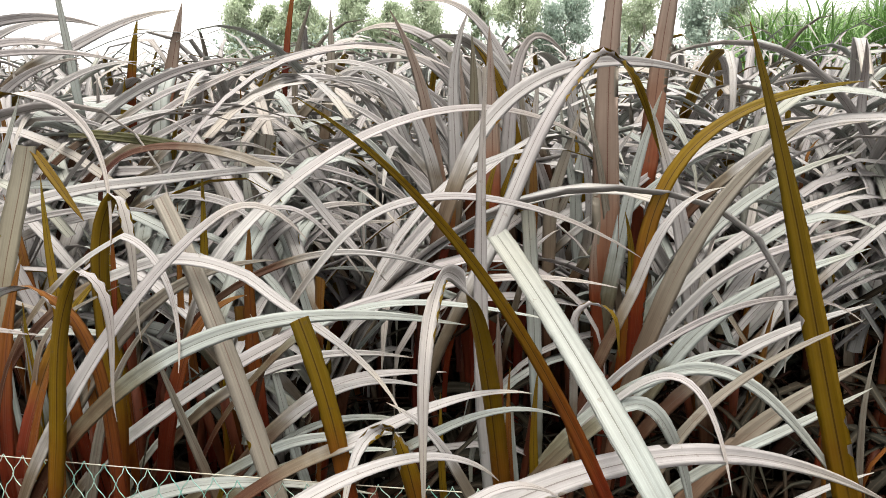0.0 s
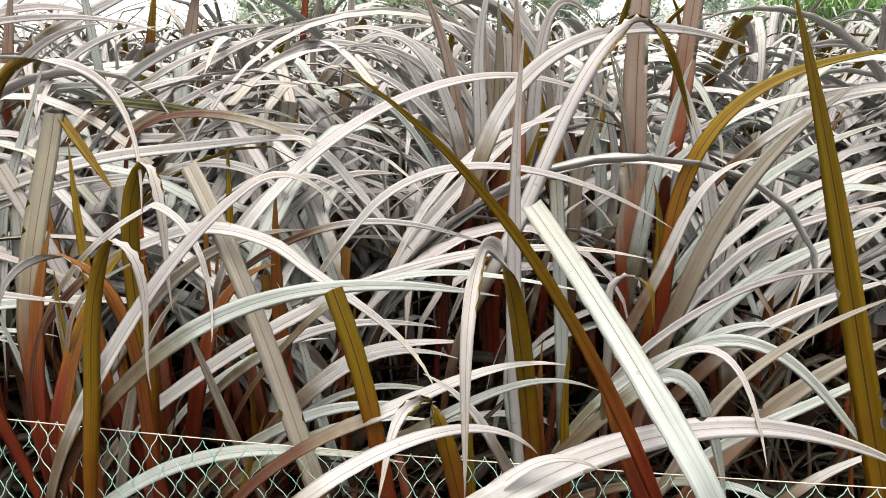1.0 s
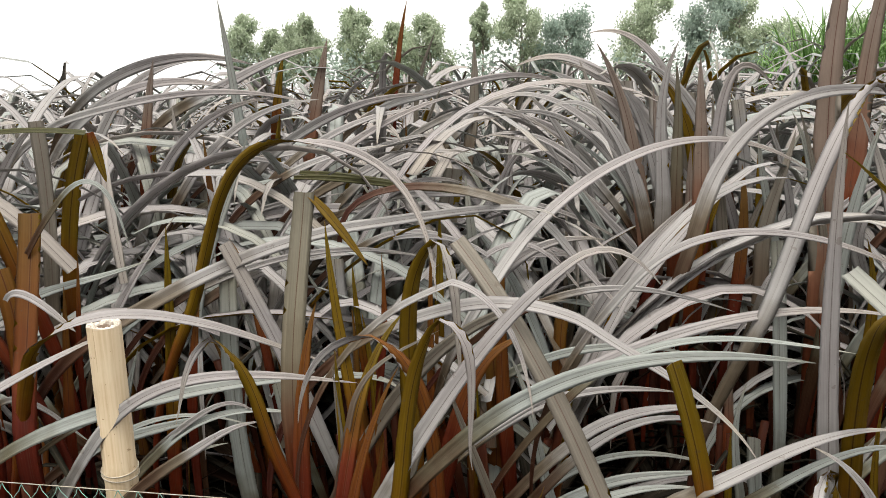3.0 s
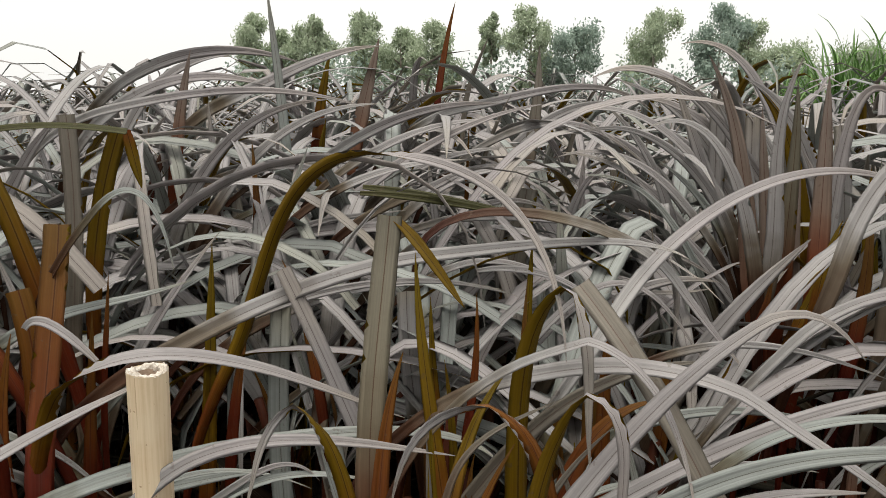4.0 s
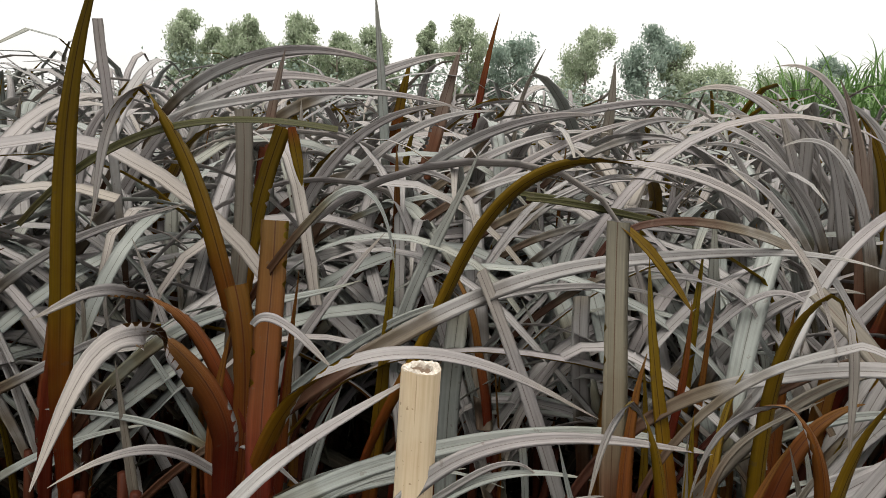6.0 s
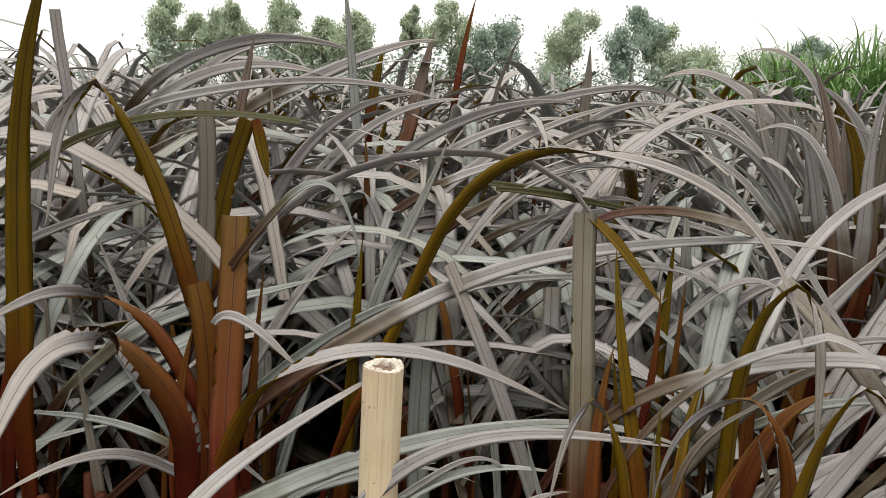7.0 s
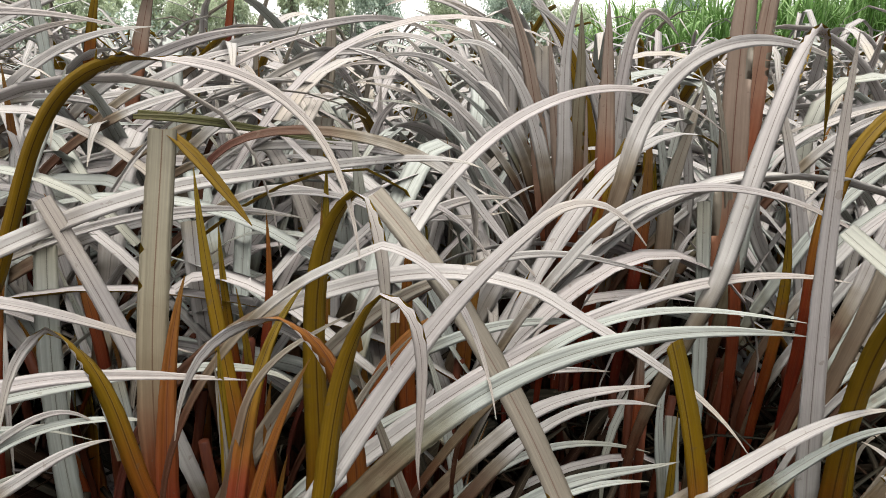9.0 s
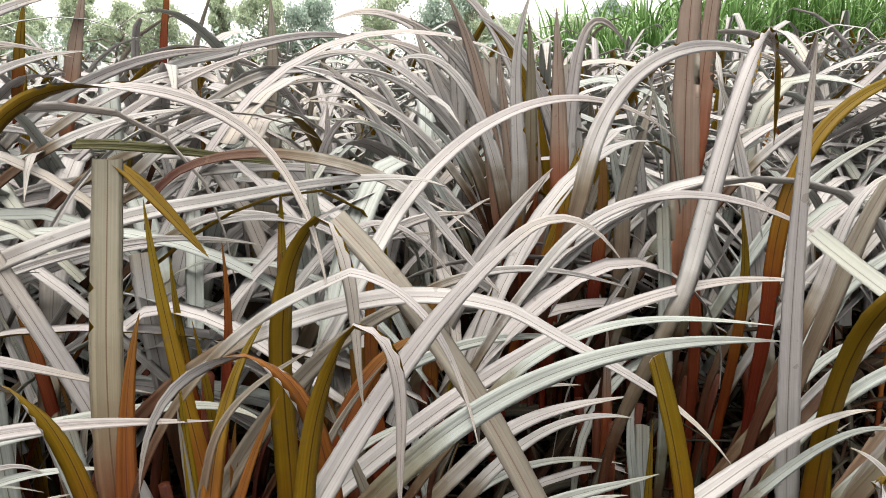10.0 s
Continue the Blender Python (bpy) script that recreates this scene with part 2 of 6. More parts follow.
def crown_material(name, a, b):
    m, nt, out = nodes_of(name)
    geo = nt.nodes.new("ShaderNodeNewGeometry")
    tc = nt.nodes.new("ShaderNodeTexCoord")
    n = noise_tex(nt, tc.outputs["Object"], 0.5)
    f = maths(nt, "ADD", maths(nt, "MULTIPLY", geo.outputs["Random Per Island"], 0.6), maths(nt, "MULTIPLY", n, 0.5), True)
    col = mix(nt, f, a, b)
    d = nt.nodes.new("ShaderNodeBsdfPrincipled")
    d.inputs["Roughness"].default_value = 0.6
    nt.links.new(col, d.inputs["Base Color"])
    t = nt.nodes.new("ShaderNodeBsdfTranslucent")
    nt.links.new(col, t.inputs["Color"])
    ms = nt.nodes.new("ShaderNodeMixShader")
    ms.inputs[0].default_value = 0.45
    nt.links.new(d.outputs[0], ms.inputs[1])
    nt.links.new(t.outputs[0], ms.inputs[2])
    nt.links.new(ms.outputs[0], out.inputs[0])
    return m


# both foliage colours are paled and greyed to paint in the distance's haze
CROWN = crown_material("eucalypt_foliage_hazed", (0.27, 0.34, 0.23), (0.52, 0.58, 0.43))
CROWN_DARK = crown_material("dark_foliage_hazed", (0.22, 0.30, 0.26), (0.42, 0.50, 0.42))


# --- building blocks ---
def mesh_object(name, verts, faces, mats, parent=None, slots=None, uvs=None, smooth=True):
    me = bpy.data.meshes.new(name)
    me.from_pydata([tuple(v) for v in verts], [], faces)
    for m in mats:
        me.materials.append(m)
    if slots is not None:
        me.polygons.foreach_set("material_index", slots)
    if uvs is not None:
        layer = me.uv_layers.new(name="UVMap")
        idx = np.empty(len(me.loops), dtype=np.int32)
        me.loops.foreach_get("vertex_index", idx)
        layer.data.foreach_set("uv", np.asarray(uvs, dtype=np.float32)[idx].ravel())
    if smooth:
        me.polygons.foreach_set("use_smooth", [True] * len(me.polygons))
    me.update()
    ob = new(name, me)
    ob.parent = parent
    return ob


def tube(path, radii, sides=8, start=0, cap=True):
    """Vertices and faces of a tube along a path."""
    path = np.asarray(path, float)
    n = len(path)
    tan = np.gradient(path, axis=0)
    tan /= np.linalg.norm(tan, axis=1)[:, None] + 1e-9
    ref = np.array((0.31, 0.95, 0.05)) if abs(tan[0][2]) > 0.7 else np.array((0.05, 0.1, 1.0))
    verts, faces = [], []
    for p, t, r in zip(path, tan, radii):
        a = np.cross(t, ref)
        a /= np.linalg.norm(a)
        b = np.cross(t, a)
        for k in range(sides):
            w = 2 * math.pi * k / sides
            verts.append(p + r * (math.cos(w) * a + math.sin(w) * b))
    for i in range(n - 1):
        for k in range(sides):
            q = (k + 1) % sides
            faces.append((start + i * sides + k, start + i * sides + q, start + (i + 1) * sides + q, start + (i + 1) * sides + k))
    if cap:
        faces.append(tuple(start + k for k in reversed(range(sides))))
        faces.append(tuple(start + (n - 1) * sides + k for k in range(sides)))
    return verts, faces


def width_profile(v, cut, neck=0.0):
    w = np.minimum(1.0, 0.62 + 1.5 * v) if neck <= 0 else np.clip(0.34 + 0.66 * v / neck, 0, 1)
    if cut:
        return w * (1 - 0.12 * v)
    return w * np.clip(1 - v ** 3.2, 0.012, 1) ** 0.8


def blade_arrays(centre, side, width, cup=0.22, cut=False, wave=0.0, seed=0, coarse=False, start=0, neck=0.0):
    """A ribbon leaf with two faces: slot 0 is its top, slot 1 its underside."""
    n = len(centre)
    r = random.Random(seed)
    tan = np.gradient(centre, axis=0)
    tan /= np.linalg.norm(tan, axis=1)[:, None] + 1e-9
    nor = np.cross(side, tan)
    nor /= np.linalg.norm(nor, axis=1)[:, None] + 1e-9
    v = np.linspace(0, 1, n)
    hw = 0.5 * width * width_profile(v, cut, neck)
    cols = (-1, 0, 1) if coarse else (-1, -0.5, 0, 0.5, 1)
    rough = [1 + (0 if coarse else r.uniform(-0.035, 0.035)) for _ in range(2 * n)]      # frayed margins
    ph = [r.uniform(0, 6.28) for _ in cols]
    fr = r.uniform(9, 16)
    verts, uvs = [], []
    thick = 0.0011
    for i in range(n):
        c, s, m = centre[i], side[i], nor[i]
        for k, q in enumerate(cols):
            lift = cup * abs(q) * hw[i] * (1 - 0.5 * v[i]) + wave * abs(q) * hw[i] * math.sin(fr * v[i] + ph[k])
            verts.append(c + s * (q * hw[i] * (rough[2 * i + (q > 0)] if abs(q) == 1 else 1)) + m * lift)
            uvs.append((0.5 + 0.5 * q, v[i]))
        for q in reversed(cols[1:-1]):
            lift = cup * abs(q) * hw[i] * (1 - 0.5 * v[i])
            verts.append(c + s * (q * hw[i]) + m * (lift - thick * (1.6 if q == 0 else 1)))
            uvs.append((0.5 + 0.5 * q, v[i]))
    ring = 2 * len(cols) - 2
    top = len(cols) - 1
    faces, slots = [], []
    for i in range(n - 1):
        for k in range(ring):
            q = (k + 1) % ring
            a, b = start + i * ring, start + (i + 1) * ring
            faces.append((a + k, b + k, b + q, a + q))
            slots.append(0 if k < top else 1)
    return verts, faces, slots, uvs


def unit(v):
    return v / (np.linalg.norm(v) + 1e-9)


def arch(r, base, heading, rise, length, droop, roll, n):
    """Centre line and side vectors of a leaf that climbs from base and bows over under its weight."""
    step = length / (n - 1)
    p, ang = np.array(base, float), rise
    h = np.array((math.cos(heading), math.sin(heading), 0))
    turn = r.uniform(-0.5, 0.5)
    centre, side = [], []
    sway, kink, at = r.uniform(0, 6.28), r.choice((0, 0, 0, 0.5, 0.9)), r.uniform(0.4, 0.8)
    for i in range(n):
        v = i / (n - 1)
        a = heading + turn * v * v
        h = np.array((math.cos(a), math.sin(a), 0))
        t = h * math.cos(ang) + np.array((0, 0, math.sin(ang)))
        s = np.array((math.sin(a), -math.cos(a), 0))
        m = np.cross(s, t)
        w = roll * (0.25 + 0.75 * v)
        centre.append(p.copy())
        side.append(s * math.cos(w) + m * math.sin(w))
        p = p + t * step
        ang += 0.05 * math.sin(9 * v + sway) - (kink / 3 if abs(v - at) < 1.5 / (n - 1) else 0)
        ang -= droop * step * (0.35 + 2.1 * v) * max(0.12, abs(math.cos(ang)) ** 0.6 + 0.12)
    return np.array(centre), np.array(side)


# --- ground ---
def ground_sheet():
    xs = np.concatenate([np.linspace(-900, -20, 8), np.linspace(-12, 16, 90), np.linspace(30, 900, 8)])
    ys = np.concatenate([np.linspace(-900, -20, 6), np.linspace(-4, 14, 70), np.linspace(25, 1500, 10)])
    verts = [(x, y, 0.03 * noise.noise((x * 2.1, y * 2.1, 0)) + 0.02 * noise.noise((x * 7, y * 7, 3)) if abs(x) < 20 and abs(y) < 20 else 0.0) for y in ys for x in xs]
    w = len(xs)
    faces = [(j * w + i, j * w + i + 1, (j + 1) * w + i + 1, (j + 1) * w + i) for j in range(len(ys) - 1) for i in range(w - 1)]
    return tagged(mesh_object("ground", verts, faces, [SOIL]), "dark bare field soil under the grass crop", "ground", kind="structure")


ground_sheet()


def litter():
    """Fallen dry leaves under the crop."""
    r = random.Random(3)
    verts, faces, slots, uvs = [], [], [], []
    for k in range(420):
        x, y = r.uniform(-2.6, 2.6), r.uniform(0.7, 3.6)
        a = r.uniform(0, 6.28)
        n, ln = 6, r.uniform(0.25, 0.6)
        c = np.array([(x + math.cos(a) * ln * i / 5, y + math.sin(a) * ln * i / 5, 0.05 + 0.05 * r.random() + 0.03 * math.sin(i)) for i in range(n)])
        s = np.array([(math.sin(a), -math.cos(a), r.uniform(-0.3, 0.3))] * n)
        v, f, sl, u = blade_arrays(c, s, r.uniform(0.015, 0.03), seed=k, coarse=True, start=len(verts))
        verts += v; faces += f; slots += sl; uvs += u
    return tagged(mesh_object("leaf_litter", verts, faces, [LITTER], uvs=uvs), "dry fallen grass leaves lying on the soil", "leaf litter", kind="stuff")


litter()

# --- the crop: tall purple fodder grass ---
SHAPES = {}


def leaf_library(kind, count, length, rise, droop, width, pairs, seed):
    r = random.Random(seed)
    out = []
    for k in range(count):
        ln = r.uniform(*length)
        c, s = arch(r, (0, 0, 0), 0.0, radians(r.uniform(*rise)), ln, r.uniform(*droop), r.uniform(-0.75, 0.75), 15)
        top, under = pairs[k % len(pairs)]
        grow = kind in ("old_shaded", "spike", "upright", "sheath")      # these show their red sheath
        v, f, sl, u = blade_arrays(c, s, r.uniform(*width), cup=r.uniform(0.1, 0.4), cut=r.random() < 0.08, wave=r.choice((0, 0, 0.10)), seed=seed + k)
        me = bpy.data.meshes.new("leaf")
        me.from_pydata([tuple(p) for p in v], [], f)
        me.materials.append(LEAF[top])
        me.materials.append(LEAF[under])
        me.polygons.foreach_set("material_index", sl)
        me.polygons.foreach_set("use_smooth", [True] * len(f))
        idx = np.empty(len(me.loops), dtype=np.int32)
        me.loops.foreach_get("vertex_index", idx)
        me.uv_layers.new(name="UVMap").data.foreach_set("uv", np.asarray([(q[0], q[1] if grow == 1 else 0.33 + 0.67 * q[1]) for q in u], dtype=np.float32)[idx].ravel())
        me.update()
        out.append((me, np.array(v)))
    SHAPES[kind] = out


PAIRS = [("pale", "pale"), ("pale", "mint"), ("mint", "mint"), ("pale", "pale"), ("pale", "olive"), ("mint", "pale"), ("pale", "pale"), ("pale", "mint")]
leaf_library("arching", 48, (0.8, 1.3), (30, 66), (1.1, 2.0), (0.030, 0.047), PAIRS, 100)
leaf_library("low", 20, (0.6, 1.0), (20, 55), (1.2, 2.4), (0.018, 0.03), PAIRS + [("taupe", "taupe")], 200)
# lower leaves of a tussock, coloured as if already in shade
leaf_library("old_shaded", 14, (0.5, 0.9), (10, 60), (1.2, 2.6), (0.026, 0.042), [("old_shaded", "old_shaded"), ("old_shaded", "taupe"), ("old_shaded", "old_shaded")], 250)
leaf_library("upright", 16, (0.35, 0.6), (76, 88), (0.4, 1.6), (0.028, 0.042), [("pale", "olive"), ("taupe", "pale"), ("pale", "taupe"), ("pale", "pale")], 300)
leaf_library("sheath", 10, (0.35, 0.6), (82, 90), (0.05, 0.4), (0.028, 0.042), [("rust", "rust"), ("rust", "olive"), ("olive", "rust"), ("taupe", "rust")], 500)
leaf_library("spike", 8, (0.3, 0.5), (84, 90), (0.05, 0.3), (0.012, 0.02), [("rust", "olive"), ("taupe", "rust")], 400)


def stalk_mesh(seed):
    r = random.Random(seed)
    lean = r.uniform(0, 0.10)
    path = [(lean * z * z, 0.01 * math.sin(5 * z + seed), z) for z in np.linspace(-0.02, 0.95, 9)]
    rad = [0.008 + 0.001 * math.sin(9 * p[2]) for p in path]
    v, f = tube(path, rad, 6)
    me = bpy.data.meshes.new("stalk")
    me.from_pydata([tuple(p) for p in v], [], f)
    me.materials.append(STALK)
    me.polygons.foreach_set("use_smooth", [True] * len(f))
    me.update()
    return me


STALKS = [stalk_mesh(k) for k in range(5)]


def child(name, mesh, parent, m):
    ob = new(name, mesh)
    ob.parent = parent
    ob.matrix_local = m
    return ob


GRASS_LABEL = "tall purple fodder grass with arching grey-lavender leaves"


def grass_clump(x, y, tall, seed, tillers=5, leaves=6, shy=False, young=0.35):
    """One tussock: red-brown stalks, each with two-ranked arching leaves."""
    r = random.Random(seed)
    root = tagged(new("grass_clump"), GRASS_LABEL, "grass", "crop of purple grass")
    root.location = (x, y, 0)
    for k in range(tillers):
        a, d = r.uniform(0, 6.28), r.uniform(0.01, 0.09)
        ox, oy = d * math.cos(a), d * math.sin(a)
        h = tall * r.uniform(0.86, 1.05)
        turn = r.uniform(0, 6.28)
        lean = radians(r.uniform(0, 7))
        base = Matrix.Translation((ox, oy, 0)) @ Matrix.Rotation(a, 4, "Z") @ Matrix.Rotation(lean, 4, "Y")
        child("stalk", r.choice(STALKS), root, base @ Matrix.Diagonal((1, 1, h * 0.92, 1)))
        ranks = r.uniform(0, 6.28)
        for j in range(leaves):
            z = h * ((0.36 + 0.3 * j / (leaves * young) if j < leaves * young else 0.75 + 0.22 * (j - leaves * young) / (leaves - leaves * young)) + r.uniform(-0.02, 0.02))
            kind = ("old_shaded" if young >= 1 or r.random() < 0.9 else "low") if j < leaves * young else ("upright" if j >= leaves - 1 and r.random() < 0.5 else "arching")
            head = ranks + (j % 2) * math.pi + r.uniform(-0.45, 0.45)
            s = r.uniform(0.85, 1.1)
            if y > 2.3 and math.sin(head + a) > 0 and r.random() < 0.5:      # most of the canopy bows towards the open path
                head = -head - 2 * a
            if shy:
                way = (head + a) % (2 * math.pi)
                if 3.6 < way < 5.8:      # the front row leans off the fence
                    head += 3.6 - way if way < 4.7 else 5.8 - way
                    s *= 0.7
            m = base @ Matrix.Translation((0.10 * (z / h) ** 2 * 0.5, 0, z)) @ Matrix.Rotation(head, 4, "Z")
            shape, points = r.choice(SHAPES[kind])
            if y > 1.3 and s * (points @ np.array(m[1][:3])).min() + m[1][3] + y < 1.5:      # the second rows do not lean through the first
                other = base @ Matrix.Translation((0.10 * (z / h) ** 2 * 0.5, 0, z)) @ Matrix.Rotation(-head - 2 * a, 4, "Z")
                m = max(m, other, key=lambda q: (points @ np.array(q[1][:3])).min())
            rise = (points @ np.array(m[2][:3])).max()
            top = 1.39 + 0.075 * y + (0.04 if x < -0.5 else 0.0) + r.uniform(0, 0.10) + (0.08 if kind == "upright" else 0.0)      # the crop's even top
            if kind == "old_shaded":
                top = 1.05
            elif y < 2.2:
                top = min(top, 1.52)
            s = min(s, max(0.4, (top - m[2][3]) / rise))
            if kind != "upright" or y > 2.1:      # no young shoots stand in the first row
                child("leaf", shape, root, m @ Matrix.Diagonal((s, s, s, 1)))
        if young < 1 and y < 2.7:
            shape, points = r.choice(SHAPES["sheath"])
            z = h * r.uniform(0.38, 0.6)
            s = min(1.0, (1.32 - z) / points[:, 2].max())
            child("leaf", shape, root, base @ Matrix.Translation((0.02, 0, z)) @ Matrix.Rotation(turn + 1.5, 4, "Z") @ Matrix.Diagonal((1, 1, s, 1)))
        if r.random() < 0.15:
            child("leaf", r.choice(SHAPES["spike"])[0], root, base @ Matrix.Translation((0.03, 0, h * 0.85)) @ Matrix.Rotation(turn, 4, "Z"))
    return root


def far_arrays(seed, tall, spread, pairs, count, rings):
    """Leaves of a tussock that is only seen from afar, as one set of arrays."""
    r = random.Random(seed)
    verts, faces, slots, uvs = [], [], [], []
    for k in range(count):
        a, d = r.uniform(0, 6.28), r.uniform(0, spread)
        z = tall * r.uniform(0.5, 0.92)
        rise = radians(r.uniform(30, 74))
        c, s = arch(r, (d * math.cos(a), d * math.sin(a), z), r.uniform(0, 6.28), rise, r.uniform(0.8, 1.25), r.uniform(1.4, 2.6), r.uniform(-0.8, 0.8), rings)
        v, f, sl, u = blade_arrays(c, s, r.uniform(0.032, 0.05), seed=k, coarse=True, start=len(verts))
        p = r.choice(pairs)
        verts += v; faces += f; uvs += [(q[0], 0.33 + 0.67 * q[1]) for q in u]
        slots += [p[q] for q in sl]
    return np.array(verts), np.array(faces), np.array(slots), np.array(uvs)


def far_clump(seed, tall, spread, pairs, label, group, mats):
    root = tagged(new("grass_clump"), label, "grass", group)
    verts, faces, slots, uvs = far_arrays(seed, tall, spread, pairs, 44, 9)
    tagged(mesh_object("foliage", verts, faces.tolist(), mats, root, slots, uvs), kind="stuff")
    r = random.Random(seed)
    for k in range(4):
        a, d = r.uniform(0, 6.28), r.uniform(0.02, spread)
        child("stalk", STALKS[k], root, Matrix.Translation((d * math.cos(a), d * math.sin(a), 0)) @ Matrix.Rotation(a, 4, "Z") @ Matrix.Diagonal((1, 1, tall * 0.9, 1)))
    return root


# the tussocks that stand behind the fence rows, close enough to tell their leaves apart
def plant_near():
    r = random.Random(11)
    seed = 1000
    y = 1.68
    while y < 4.3:
        x = -0.72 * y - 1.3 + r.uniform(0, 0.2)
        while x < 0.80 * y + 0.75:
            seed += 1
            if 0.02 < x < 0.72 and y < 2.2:      # here the front tussock spreads its fan
                x += 0.45
                continue
            tall = 1.08 + (0.05 if x < -0.4 else 0.0) + 0.06 * noise.noise((x * 0.9, y * 0.9, 2)) + 0.012 * y
            grass_clump(x + r.uniform(-0.1, 0.1), y + r.uniform(-0.12, 0.12), tall, seed, 6 if y < 2.6 else 5, 10 if y < 3.4 else 8, y < 2.0, 0.38)
            x += 0.40 + 0.03 * y
        y += 0.42 + 0.02 * y


def plant_far():
    mats = [FAR_LEAF[k] for k in ("pale", "mint", "olive", "taupe")]
    pairs = [(0, 0), (0, 1), (1, 1), (0, 3), (0, 1), (1, 2), (0, 0), (0, 2)]
    kinds = [far_clump(40 + k, 1.2, 0.16, pairs, GRASS_LABEL, "crop of purple grass", mats) for k in range(5)]
    r = random.Random(12)
    spots = []
    y = 4.4
    while y < 40:
        x = -0.75 * y - 2
        while x < 0.95 * y + 2:
            if not (x > 0.27 * y + 0.9 and 7.6 < y < 12.6):
                spots.append((x + r.uniform(-0.2, 0.2), y + r.uniform(-0.2, 0.2)))
            x += 0.42 + 0.045 * y
        y += 0.40 + 0.05 * y
    near = [q for q in spots if q[1] < 5.4]
    for k, (x, y) in enumerate(near):
        s = r.uniform(0.94, 1.08)
        m = Matrix.Translation((x, y, 0)) @ Matrix.Rotation(r.uniform(0, 6.28), 4, "Z")
        if k < 5:
            kinds[k].matrix_basis = m
        else:
            copy_thing(kinds[k % 5], m).scale = (s, s, s)
    # the rest of the field, too far to tell the tussocks apart, and the rows on either side
    patterns = [far_arrays(60 + k, 1.2, 0.2, pairs, 30, 7) for k in range(4)]
    sparse = [far_arrays(64 + k, 1.2, 0.25, pairs, 14, 5) for k in range(3)]
    rest = [q for q in spots if q[1] >= 5.4]
    for y in np.arange(1.5, 9.0, 0.55):
        for x in np.arange(0.4, 7.0, 0.55):
            rest.append((-0.75 * y - 1.5 - x + r.uniform(-0.15, 0.15), y + r.uniform(-0.15, 0.15)))
            if y < 7.6:
                rest.append((0.86 * y + 1.0 + x + r.uniform(-0.15, 0.15), y + r.uniform(-0.15, 0.15)))
    verts, faces, slots, uvs, n = [], [], [], [], 0
    for k, (x, y) in enumerate(rest):
        v, f, sl, u = patterns[k % 4] if 5.4 <= y < 13 and abs(x) < 0.8 * y + 1 else sparse[k % 3]
        a, s = r.uniform(0, 6.28), r.uniform(0.93, 1.1)
        turn = np.array(((math.cos(a), math.sin(a), 0), (-math.sin(a), math.cos(a), 0), (0, 0, 1))) * s
        verts.append(v @ turn + (x, y, 0))
        faces.append(f + n)
        slots.append(sl)
        uvs.append(u)
        n += len(v)
    tagged(mesh_object("grass_field", np.concatenate(verts), np.concatenate(faces).tolist(), mats, None, np.concatenate(slots), np.concatenate(uvs)),
           "purple grass crop reaching to the far end of the field", "grass", kind="stuff")


def plant_undergrowth():
    """Short side shoots between the front tussocks and the first row."""
    r = random.Random(17)
    k = 0
    for y in (1.22, 1.45, 1.66):
        x = -1.9
        while x < 1.9:
            k += 1
            # bears only the near-black leaves, which paint the gaps' shade
            grass_clump(x + r.uniform(-0.08, 0.08), y + r.uniform(-0.08, 0.08), r.uniform(0.55, 0.72), 3000 + k, 4, 7, True, 1.0)
            x += 0.34


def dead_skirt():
    """Withered lower leaves that hang between the stalks and fill the stand from below; near black, to carry its inner
    shade.
    """
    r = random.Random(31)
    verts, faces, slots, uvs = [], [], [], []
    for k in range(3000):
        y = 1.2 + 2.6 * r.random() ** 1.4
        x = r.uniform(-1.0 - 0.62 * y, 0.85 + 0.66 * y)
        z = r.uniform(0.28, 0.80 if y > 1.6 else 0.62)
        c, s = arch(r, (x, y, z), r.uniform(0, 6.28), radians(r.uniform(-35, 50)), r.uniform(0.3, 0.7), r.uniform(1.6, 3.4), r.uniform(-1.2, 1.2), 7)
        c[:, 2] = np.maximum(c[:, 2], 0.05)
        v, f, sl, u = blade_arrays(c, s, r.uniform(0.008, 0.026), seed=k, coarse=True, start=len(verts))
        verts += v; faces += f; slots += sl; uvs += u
    return tagged(mesh_object("withered_leaves", verts, faces, [FAR_LEAF["old_shaded"], FAR_LEAF["old_shaded"]], None, slots, uvs), "withered leaves hanging low between the stalks, near black for inner shade", "dead leaves", kind="stuff")


plant_near()
plant_undergrowth()
dead_skirt()
plant_far()


# --- a stand of green grass in the next plot ---
def green_clump(seed, label):
    """A tall tussock of upright green blades whose tips bow over."""
    r = random.Random(seed)
    root = tagged(new("grass_clump"), label, "grass", "stand of green grass")
    verts, faces, slots, uvs = [], [], [], []
    for k in range(44):
        a, d = r.uniform(0, 6.28), r.uniform(0, 0.22)
        c, s = arch(r, (d * math.cos(a), d * math.sin(a), r.uniform(0.5, 1.45)), r.uniform(0, 6.28), radians(r.uniform(66, 88)), r.uniform(0.7, 1.05), r.uniform(0.7, 2.0), r.uniform(-0.8, 0.8), 9)
        v, f, sl, u = blade_arrays(c, s, r.uniform(0.022, 0.036), seed=k, coarse=True, start=len(verts))
        verts += v; faces += f; slots += sl; uvs += u
    tagged(mesh_object("foliage", verts, faces, [FAR_LEAF["green"], FAR_LEAF["green"]], root, slots, uvs), kind="stuff")
    for k in range(4):
        a, d = r.uniform(0, 6.28), r.uniform(0.02, 0.2)
        child("stalk", STALKS[k], root, Matrix.Translation((d * math.cos(a), d * math.sin(a), 0)) @ Matrix.Rotation(a, 4, "Z") @ Matrix.Diagonal((1, 1, 1.5, 1)))
    return root


